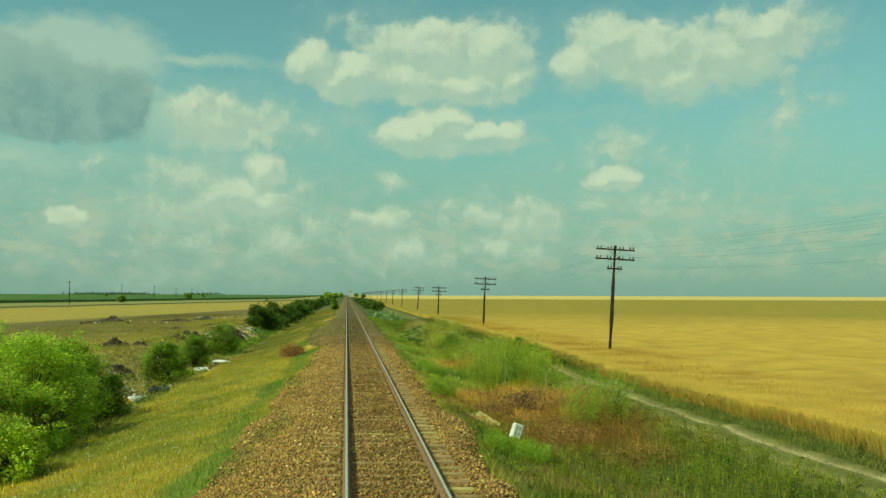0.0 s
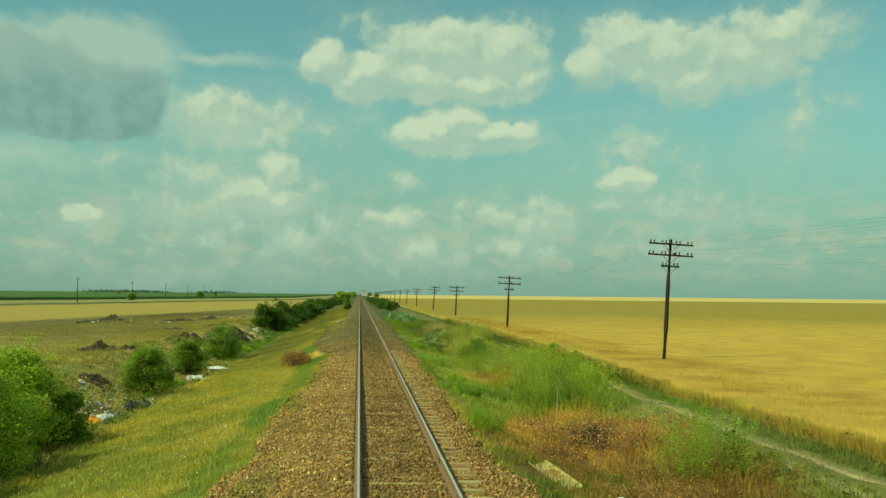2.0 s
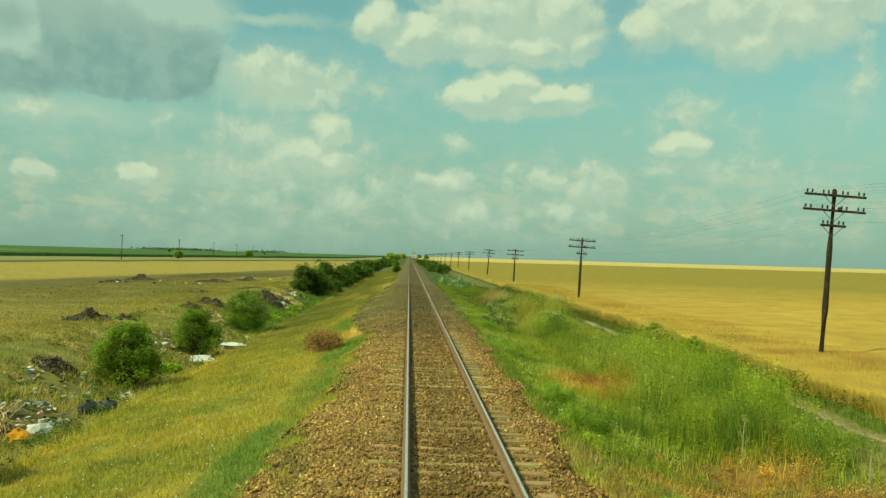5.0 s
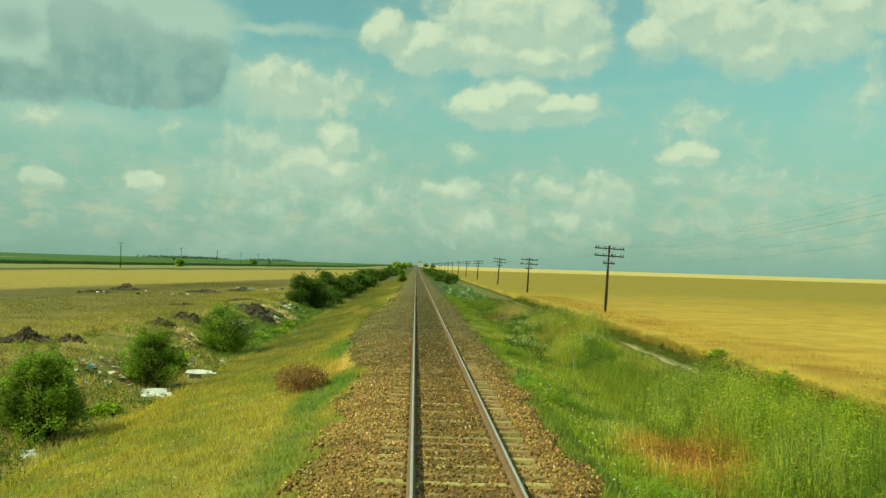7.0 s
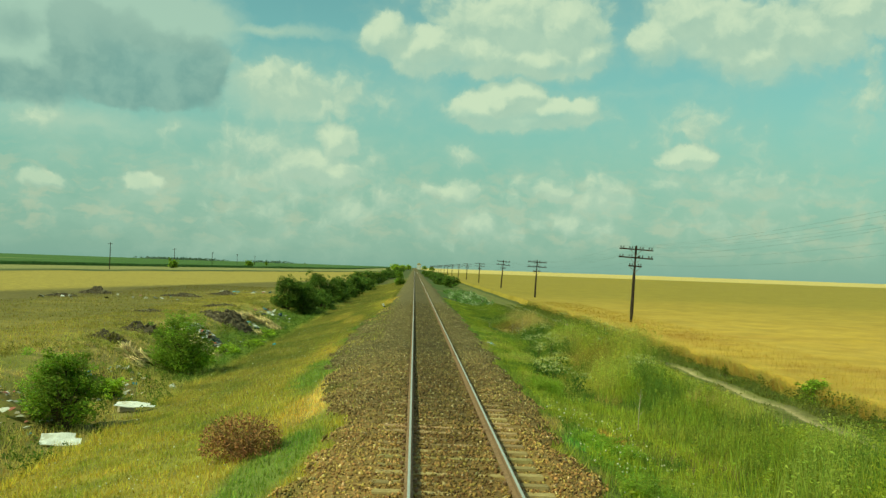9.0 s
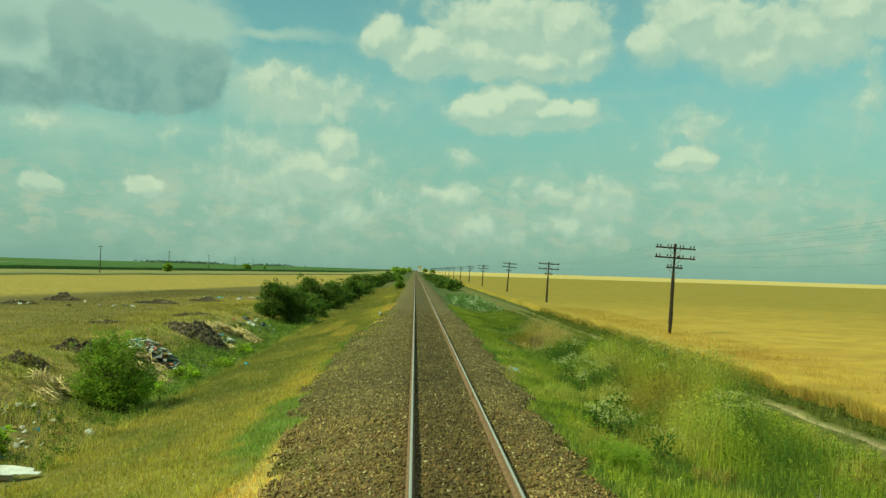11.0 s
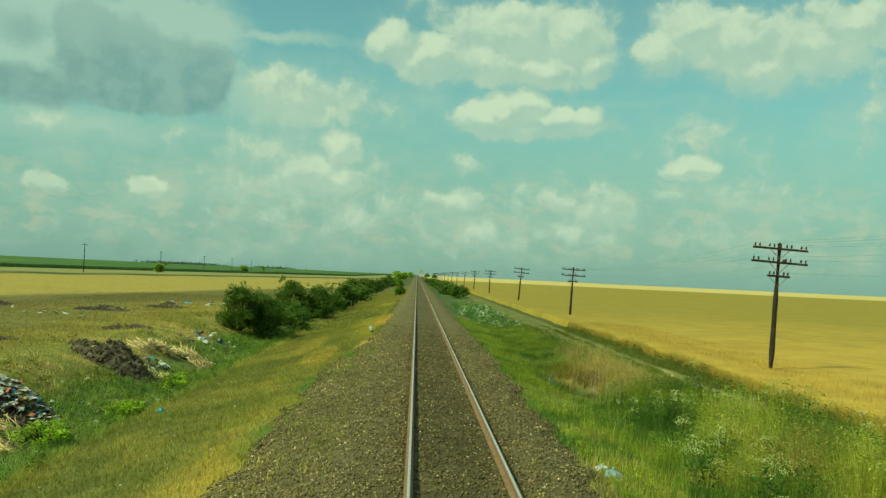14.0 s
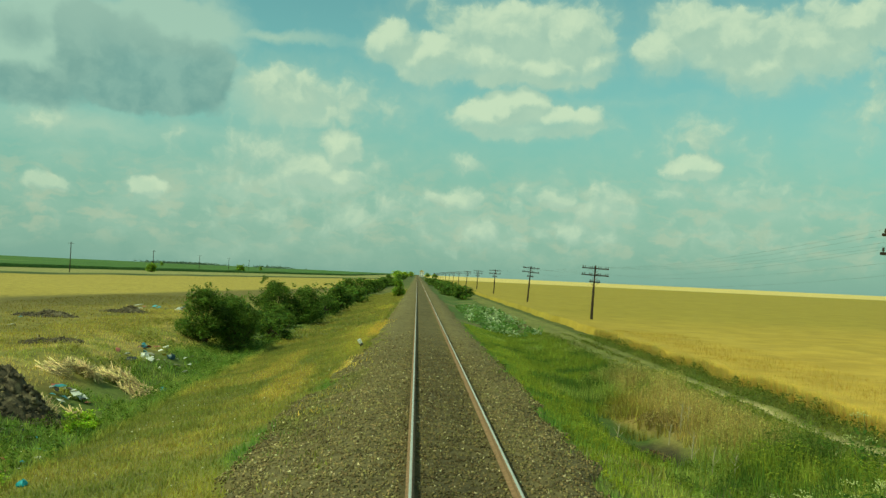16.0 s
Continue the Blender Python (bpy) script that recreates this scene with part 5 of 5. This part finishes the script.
# ---- power line and bushes out in the fields ----
pole = thing("power_pole", pose(-99.4, 366, -1.1), "slender dark power pole far out in the fields", "power pole", "power poles across the fields")
part("pole_shaft", tube([(0, 0, 0), (0, 0, 8.6)], [0.15, 0.1], 8), TARRED, pole)
part("crossarm", block(1.7, 0.12, 0.12, (0, 0, 8.2), bevel=0.02), TARRED, pole)
for k in range(1, 5):
    copy_thing(pole, pose(-99.4 - 6.6 * k, 366 + 114.0 * k, -1.1, 0, (k * 31 % 5 - 2) * 0.6, 0))
shrub(-104.0, 470.0, 2.4, 2.3, 3.4, 1400, 0.55, DEEP, 501, "round dark bush alone in the fields", "field_bush", "bushes in the fields", 0.0)
shrub(-104.0, 665.0, 2.9, 2.9, 4.6, 1400, 0.7, DEEP, 502, "round dark bush alone in the fields", "field_bush", "bushes in the fields", 0.0)
shrub(-112.0, 790.0, 1.2, 1.2, 4.2, 700, 0.5, DEEP, 503, "small dark tree alone in the fields", "field_tree", "bushes in the fields", 0.0)
shrub(-230.0, 980.0, 1.5, 1.5, 4.5, 700, 0.6, DEEP, 504, "small dark tree alone in the fields", "field_tree", "bushes in the fields", 0.0)
# woods on the skyline and at the far end of the line
n = 1800
az = np.radians(RNG.choice([-14.0, -13.2, -12.6, -11.7, -8.0], n) + RNG.normal(0, 0.55, n))
d = RNG.uniform(2900, 3300, n)
x, y = np.sin(az) * d, np.cos(az) * d
tall = 5 * (0.4 + patchy(x, y, 60.0, 95))
at = np.stack([x, y, -0.5 + tall * RNG.uniform(0, 1, n)], -1)
# distance haze is mixed into the leaf colour
tagged(new("distant_woods", strewn("distant_woods", CARD_V, CARD_T, at, np.full((n, 3), 6.0) * RNG.uniform(0.6, 1.3, (n, 1)), LEAF, np.tile((0.12, 0.17, 0.12), (n, 1)), 1.4)), "low woods on the skyline, tinted blue-green for haze", "trees", kind="stuff")
for k, (cx, cy, r, hh) in enumerate(((-13, 1050, 5, 5.5), (-22, 1180, 6, 6.5), (-9, 1350, 5, 6.5), (14, 1500, 5, 6), (-30, 1450, 7, 7), (20, 1250, 4, 4.5), (-16, 900, 4, 4.5))):
    shrub(cx, cy, r, r, hh, 900, 1.1, DEEP if k % 2 else FRESH, 520 + k, "leafy tree at the far end of the line", "far_tree", "trees at the end of the line", 0.0)
far_house = thing("signal_house", pose(6.5, 1720, -0.9), "pale grey railway house at the end of the line", "building")
part("wall", block(7, 7, 8, (0, 0, 4), bevel=0.05), WHITE, far_house)
bm = bmesh.new()
ring = [bm.verts.new(v) for v in ((-4, -4, 8), (4, -4, 8), (4, 4, 8), (-4, 4, 8))]
peak = [bm.verts.new((0, -4, 11)), bm.verts.new((0, 4, 11))]
for f in ((ring[0], ring[1], peak[0]), (ring[2], ring[3], peak[1]), (ring[1], ring[2], peak[1], peak[0]), (ring[3], ring[0], peak[0], peak[1]), tuple(ring[::-1])):
    bm.faces.new(f)
part("roof", bm, CONCRETE, far_house)
for x in (-1.8, 1.8):
    for z in (2.2, 5.6):
        part("window", block(1.1, 0.06, 1.5, (x, -3.53, z)), GLASSY, far_house)


# ---- beside the line ----
def marker_post(x, y, z, lean, hh, wide, name, label):
    """A painted concrete marker: dark foot, white head with a chamfered top and two unreadable dark figures."""
    root = thing(name, pose(x, y, z, -8, lean, 12), label, "marker post")
    part("post_foot", block(wide, wide * 0.7, hh * 0.45, (0, 0, hh * 0.2), bevel=0.012), BLACK, root, "black-painted foot")
    head = block(wide * 0.98, wide * 0.68, hh * 0.58, (0, 0, hh * 0.70), bevel=0.02)
    part("post_head", head, WHITE, root, "white-painted head")
    for s in (-1, 1):
        for k in (0, 1):
            part("figure_bar", block(wide * 0.06, 0.008, hh * 0.12, (s * wide * 0.17, -wide * 0.34 - 0.002, hh * (0.62 + 0.20 * k)), (0, 8, 0)), BLACK, root)
    return root


marker_post(3.07, 22.0, -0.66, 22, 0.62, 0.24, "kilometre_marker", "leaning white kilometre marker with a black foot")
marker_post(-3.25, 129.0, float(ground(-3.25, 129.0)) - 0.02, -30, 0.42, 0.17, "hectometre_marker", "small leaning white marker on the bank")
gutter = thing("concrete_gutter", pose(3.05, 26.6, -0.55, 4, 3, -82), "broken grey concrete gutter slab in the weeds", "concrete slab")
bm = bmesh.new()
ring = []
for x in (-1.05, -0.4, 0.4, 1.1):
    ring.append([bm.verts.new((x, math.sin(a) * 0.2, 0.06 - math.cos(a) * 0.1 + s)) for s, arc in ((0.0, range(-3, 4)), (0.045, range(3, -4, -1))) for a in (k * 0.4 for k in arc)])
for a, b in zip(ring, ring[1:]):
    for k in range(len(a)):
        bm.faces.new((a[k], a[(k + 1) % len(a)], b[(k + 1) % len(a)], b[k]))
bm.faces.new(ring[0][::-1])
bm.faces.new(ring[-1])
part("slab", bm, CONCRETE, gutter)
# bare dead stalks
for cx, cy, hh in ((5.4, 102.6, 0.95), (5.75, 102.2, 0.7), (6.1, 101.8, 0.55), (4.1, 104.3, 0.6), (6.6, 108.0, 1.0), (6.9, 108.4, 0.7), (6.2, 107.6, 0.6), (4.75, 65.0, 1.15), (7.0, 37.5, 1.0), (8.6, 33.0, 0.9), (5.9, 40.6, 1.1)):
    stalk = thing("dead_stalk", pose(cx, cy, float(ground(cx, cy)) - 0.02), "bare pale dead weed stalk standing upright", "stalk", "dead stalks among the weeds")
    bm = tube([(0, 0, 0), (0.02, 0, hh * 0.6), (0.05, 0.02, hh)], [0.014, 0.011, 0.005], 5)
    for k in range(5):
        a, z = k * 2.4, hh * (0.45 + 0.1 * k)
        tube([(0.03, 0.01, z), (0.03 + math.cos(a) * 0.14, math.sin(a) * 0.14, z + 0.16)], [0.006, 0.003], 4, bm)
    part("stem", bm, DEADWOOD, stalk)


# ---- spoil heaps and rubbish ----
def soil_heap(cx, cy, rx_, ry_, hh, seed, label="heap of dark dug-up soil and clods", clods=420):
    rng = np.random.default_rng(seed)
    root = thing("soil_heap", pose(cx, cy, float(ground(cx, cy)) - 0.05), label, "heap", "dumped heaps on the pasture")
    k = 34
    gx_, gy_ = np.meshgrid(np.linspace(-1, 1, k), np.linspace(-1, 1, k))
    r = np.hypot(gx_, gy_) * (0.78 + 0.5 * patchy(gx_ + seed, gy_, 0.7, seed + 2, 2))
    bumpy = patchy(gx_ * 4 + seed, gy_ * 4, 1.0, seed, 4)
    tipped = patchy(gx_ * 2.2 + seed, gy_ * 2.2, 1.0, seed + 3, 2)
    lie = lambda u, v: ground(cx + u * rx_, cy + v * ry_) - float(ground(cx, cy)) + 0.02
    heap = lambda q, t, b: hh * np.clip(1 - q ** 1.3, 0, 1) * (0.25 + 0.85 * step(t, 0.2, 0.75)) * (0.45 + 0.75 * b)
    zz = lie(gx_, gy_) + heap(r, tipped, bumpy) + 0.30 * hh * (patchy(gx_ * 11 + seed, gy_ * 11, 1.0, seed + 1, 2) - 0.5) * (r < 0.95) - 0.3 * (r > 0.99)
    me = sheet("mound", np.linspace(-rx_, rx_, k), np.linspace(-ry_, ry_, k), zz, CLOD, smooth=False)
    part_of("mound", me, root)
    a, q = rng.uniform(0, 6.28, clods), np.sqrt(rng.uniform(0, 1.1, clods))
    ux, uy = np.cos(a) * q, np.sin(a) * q
    rr = q * (0.78 + 0.5 * patchy(ux + seed, uy, 0.7, seed + 2, 2))
    at = np.stack([ux * rx_, uy * ry_, lie(ux, uy) + heap(rr, patchy(ux * 2.2 + seed, uy * 2.2, 1.0, seed + 3, 2), patchy(ux * 4 + seed, uy * 4, 1.0, seed, 4)) + 0.02], -1)
    size = rng.uniform(0.03, 0.15, (clods, 3)) * (0.6 + 0.5 * hh)
    part_of("clod_cover", strewn("clod_cover", OCTA_V, OCTA_T, at, size, CLOD, np.ones((clods, 3))), root, kind="stuff")
    n = int(clods * 0.35)
    pick = rng.integers(0, clods, n)
    col = mixed((0.20, 0.155, 0.07), (0.42, 0.35, 0.17), rng.uniform(0, 1, n)) * rng.uniform(0.5, 1.1, (n, 1))
    part_of("stubble", strewn("stubble", CARD_V * (0.5, 1.0, 1.0), CARD_T, at[pick] + rng.uniform(-0.05, 0.08, (n, 3)), np.repeat(rng.uniform(0.10, 0.30, (n, 1)), 3, 1), DRY, col, 1.3), root, "dry roots and stalks", "stuff")


for k, (cx, cy, rx_, ry_, hh) in enumerate(((-18.2, 76.0, 1.4, 0.9, 0.75), (-16.4, 76.8, 0.55, 0.5, 0.5), (-15.7, 90.6, 1.0, 0.8, 0.55), (-15.6, 96.4, 1.2, 0.9, 0.8), (-35.2, 150.0, 1.8, 1.5, 0.9), (-25.6, 148.3, 2.2, 1.4, 0.55), (-23.0, 157.8, 1.8, 1.4, 0.75), (-13.6, 112.6, 1.9, 1.4, 1.25), (-15.6, 114.6, 0.9, 0.8, 0.5), (-20.5, 116.0, 1.2, 1.0, 0.35), (-17.4, 127.0, 1.4, 1.0, 0.4), (-18.8, 62.0, 1.3, 1.0, 0.45), (-13.9, 58.8, 0.8, 0.9, 0.4), (-35.5, 140.0, 1.6, 1.2, 0.4))):
    soil_heap(cx, cy, rx_, ry_, hh, 600 + k)

SCRAP_V = np.array([(-0.5, -0.4, 0), (0.5, -0.5, 0.12), (0.45, 0.5, -0.05), (-0.5, 0.42, 0.15), (0.05, 0.0, 0.28)], float)
SCRAP_T = np.array([(0, 1, 4), (1, 2, 4), (2, 3, 4), (3, 0, 4)])
SCRAP_COLOURS = np.array([(0.62, 0.62, 0.56), (0.55, 0.54, 0.46), (0.42, 0.40, 0.31), (0.08, 0.30, 0.36), (0.70, 0.69, 0.62), (0.42, 0.14, 0.10), (0.05, 0.05, 0.05), (0.30, 0.26, 0.18), (0.50, 0.38, 0.10)])


def rubbish(cx, cy, rx_, ry_, n, size, label, seed, hump=0.0, name="rubbish_heap"):
    """Scraps of plastic, paper and rags strewn over the ground or a low hump."""
    rng = np.random.default_rng(seed)
    a, q = rng.uniform(0, 6.28, n), np.sqrt(rng.uniform(0, 1, n))
    x, y = cx + np.cos(a) * q * rx_, cy + np.sin(a) * q * ry_
    z = ground(x, y) + hump * np.clip(1 - q ** 1.5, 0, 1) + 0.05
    col = SCRAP_COLOURS[rng.integers(0, len(SCRAP_COLOURS), n)] * rng.uniform(0.7, 1.1, (n, 1))
    s = size * rng.uniform(0.5, 1.5, (n, 1)) * rng.uniform(0.6, 1.3, (n, 3))
    return tagged(new(name, strewn(name, SCRAP_V, SCRAP_T, np.stack([x, y, z], -1), s, PLASTIC, col, 0.7)), label, "rubbish", kind="stuff")


def straw_pile(cx, cy, rx_, ry_, hh, n, seed, label, way=None):
    """Dry stalks in overlapping bundles that lie down the slope."""
    rng = np.random.default_rng(seed)
    sheaves = max(2, n // 45)
    a, q = rng.uniform(0, 6.28, sheaves), np.sqrt(rng.uniform(0, 1, sheaves))
    aim = (rng.normal(-0.7, 0.5, sheaves) if way is None else rng.normal(way, 0.35, sheaves))
    pick = rng.integers(0, sheaves, n)
    x = cx + (np.cos(a) * q * rx_)[pick] + rng.normal(0, 0.16, n)
    y = cy + (np.sin(a) * q * ry_)[pick] + rng.normal(0, 0.20, n)
    r = np.hypot((x - cx) / rx_, (y - cy) / ry_)
    z = ground(x, y) + hh * np.clip(1 - r ** 1.5, 0, 1) * rng.uniform(0.6, 1.0, n) + 0.05
    turn = aim[pick] + rng.normal(0, 0.28, n)
    dip = rng.normal(-0.30, 0.22, n)
    half, thick = rng.uniform(0.22, 0.55, n), rng.uniform(0.010, 0.019, n)
    d = np.stack([np.cos(turn) * np.cos(dip), np.sin(turn) * np.cos(dip), np.sin(dip)], -1)
    side = np.stack([-np.sin(turn), np.cos(turn), np.zeros(n)], -1)
    up = np.cross(d, side)
    mid = np.stack([x, y, z], -1)
    v = np.empty((n, 6, 3))
    for e, s in ((0, -1), (3, 1)):
        for k in range(3):
            c, w = math.cos(2.094 * k + 1.57), math.sin(2.094 * k + 1.57)
            v[:, e + k] = mid + d * (s * half)[:, None] + (side * c + up * w) * thick[:, None] * (1.1 if s < 0 else 0.7)
    t = np.array([(0, 1, 4), (0, 4, 3), (1, 2, 5), (1, 5, 4), (2, 0, 3), (2, 3, 5), (0, 2, 1), (3, 4, 5)])
    t = (t[None] + (np.arange(n) * 6)[:, None, None]).reshape(-1, 3)
    col = np.array((0.66, 0.52, 0.26)) * rng.uniform(0.55, 1.3, (n, 1))
    me = mesh_of("straw_pile", v.reshape(-1, 3), t, DRY, np.repeat(col, 6, 0))
    return tagged(new("straw_pile", me), label, "straw", kind="stuff")


soil_heap(-13.4, 99.6, 1.7, 2.0, 0.5, 640, "heap of grey rubble and rubbish on the ditch bank")
rubbish(-13.4, 100.0, 1.7, 1.6, 420, 0.19, "heap of bright plastic rags and rubbish", 701, 0.80)
straw_pile(-13.0, 98.0, 1.5, 1.5, 0.5, 210, 711, "dry maize stalks spilling down the ditch bank")
straw_pile(-12.1, 96.6, 1.0, 1.1, 0.2, 120, 716, "dry maize stalks spilling down the ditch bank")
straw_pile(-13.7, 119.6, 1.0, 1.2, 0.55, 330, 712, "sheaf of dry maize stalks on the spoil bank", -0.6)
straw_pile(-12.4, 121.6, 1.0, 1.3, 0.55, 330, 713, "sheaf of dry maize stalks on the spoil bank", -0.9)
straw_pile(-11.5, 120.8, 0.6, 1.0, 0.3, 150, 718, "dry maize stalks slipped into the ditch", -0.9)
straw_pile(-12.4, 113.6, 1.1, 1.0, 0.35, 300, 717, "dry maize stalks spilling down the ditch bank", -1.2)
straw_pile(-13.4, 87.0, 1.0, 1.4, 0.5, 260, 714, "dry maize stalks behind a shrub")
straw_pile(-13.2, 66.0, 1.2, 1.8, 0.3, 160, 715, "scattered dry straw and sticks")
rubbish(-12.9, 116.2, 0.7, 0.9, 26, 0.22, "white plastic scraps among the stalks", 702, 0.3)
rubbish(-13.0, 129.0, 1.6, 4.0, 36, 0.24, "plastic scraps on the grassy mound", 703, 0.1)
straw_pile(-12.2, 50.8, 0.7, 1.3, 0.3, 110, 719, "dry sticks and stalks among rubbish")
rubbish(-12.1, 51.6, 1.0, 2.0, 95, 0.15, "white and yellow rubbish below the bank", 704, 0.25)
rubbish(-13.2, 56.5, 1.2, 3.0, 60, 0.17, "scattered rubbish on the ditch bank", 705)
rubbish(-13.0, 72.0, 1.3, 3.5, 90, 0.17, "scattered rubbish on the ditch bank", 706, 0.15)
rubbish(-12.4, 80.5, 1.2, 4.0, 80, 0.16, "scattered rubbish on the ditch bank", 707)
rubbish(-11.9, 106.0, 1.6, 5.0, 60, 0.15, "scattered rubbish in the ditch", 708)
rubbish(-22.0, 168.0, 4.0, 4.0, 14, 0.45, "white scraps lying on the pasture", 709)
rubbish(-30.0, 140.0, 9.0, 9.0, 16, 0.3, "pale scraps lying on the pasture", 710)


def bag(cx, cy, r, tone, label, seed, name="plastic_bag"):
    """A slumped, knotted plastic bag."""
    rng = np.random.default_rng(seed)
    bm = bmesh.new()
    bmesh.ops.create_icosphere(bm, subdivisions=2, radius=r)
    for v in bm.verts:
        f = 0.75 + 0.5 * rng.uniform(0, 1)
        v.co = Vector((v.co.x * f, v.co.y * f * 0.9, max(v.co.z * f * 0.8, -0.35 * r)))
    tube([(0, 0, r * 0.55), (0.02, 0, r * 0.95)], [r * 0.10, r * 0.22], 6, bm)
    me = bpy.data.meshes.new(name)
    bm.to_mesh(me)
    bm.free()
    me.materials.append(surface("bag_film", tuple(c * 0.7 for c in tone), tone, 6.0, 25.0, 0.4, 0.3, 0.01))
    ob = new(name, me)
    ob.location = (cx, cy, float(ground(cx, cy)) + 0.3 * r)
    tagged(ob, label, "bag", "rubbish bags in the ditch")


bag(-11.0, 53.5, 0.36, (0.04, 0.045, 0.045), "slumped black rubbish bag in the ditch", 801)
bag(-10.55, 54.1, 0.34, (0.04, 0.045, 0.045), "slumped black rubbish bag in the ditch", 802)
bag(-11.3, 50.2, 0.36, (0.72, 0.72, 0.66), "crumpled white rubbish bag in the ditch", 803)
bag(-11.55, 49.2, 0.29, (0.80, 0.36, 0.04), "crumpled orange rubbish bag in the ditch", 804)
bag(-9.3, 103.2, 0.13, (0.05, 0.32, 0.38), "small turquoise plastic bag on the bank", 805)
bag(-11.1, 122.5, 0.15, (0.05, 0.30, 0.34), "small turquoise plastic bag in the ditch", 806)
bag(-13.2, 127.2, 0.2, (0.66, 0.66, 0.62), "small white plastic bag on the mound", 807)
bag(-12.5, 129.5, 0.22, (0.03, 0.07, 0.09), "small dark plastic bag on the mound", 808)
bag(-10.6, 82.6, 0.16, (0.66, 0.66, 0.60), "small white plastic bag in the ditch", 809)
bag(-10.9, 104.8, 0.13, (0.66, 0.66, 0.60), "small white plastic bag in the ditch", 810)
bag(2.85, 86.4, 0.16, (0.35, 0.50, 0.48), "crushed pale turquoise bag beside the line", 811)
bag(2.72, 86.8, 0.12, (0.65, 0.66, 0.62), "crushed white paper beside the line", 812)


def board(cx, cy, long_, wide, turn, tilt, label, seed, name="scrap_board", rise=0.1, mat_=None):
    """A thin cast-off panel with a bent rim and a broken corner."""
    rng = np.random.default_rng(seed)
    bm = bmesh.new()
    k = 7
    up = [[bm.verts.new((long_ * (i / (k - 1) - 0.5) + rng.uniform(-0.01, 0.01), wide * (j / 3 - 0.5), 0.05 * math.sin(i * 1.1 + seed) * (j - 1.5) / 3 + (0.05 if j == 3 else 0))) for j in range(4)] for i in range(k)]
    for i in range(k - 1):
        for j in range(3):
            if (i, j) != (k - 2, 2):
                bm.faces.new((up[i][j], up[i + 1][j], up[i + 1][j + 1], up[i][j + 1]))
    made = bmesh.ops.extrude_face_region(bm, geom=list(bm.faces))
    bmesh.ops.translate(bm, vec=(0, 0, 0.02), verts=[g for g in made["geom"] if isinstance(g, bmesh.types.BMVert)])
    bmesh.ops.recalc_face_normals(bm, faces=bm.faces)
    me = bpy.data.meshes.new(name)
    bm.to_mesh(me)
    bm.free()
    me.materials.append(mat_ or WHITE)
    ob = new(name, me)
    ob.matrix_basis = pose(cx, cy, float(ground(cx, cy)) + rise, tilt, 0, turn)
    tagged(ob, label, "board", "cast-off boards in the ditch")


CARDBOARD = surface("weathered_cardboard", (0.30, 0.24, 0.15), (0.45, 0.38, 0.26), 4.0, 30.0, 0.85, 0.2, 0.004)
board(-10.75, 70.0, 1.15, 0.42, 6, 38, "dirty white foam board below a shrub", 821, rise=0.16)
board(-10.25, 75.8, 1.4, 0.34, -4, 12, "bent white plastic panel lying in the ditch", 822, rise=0.24)
board(-10.6, 76.0, 0.6, 0.4, 4, 30, "torn brown cardboard under a panel", 824, rise=0.10, mat_=CARDBOARD)
board(-10.9, 57.6, 0.4, 0.25, 30, 35, "torn grey plastic sheet in the ditch", 825)
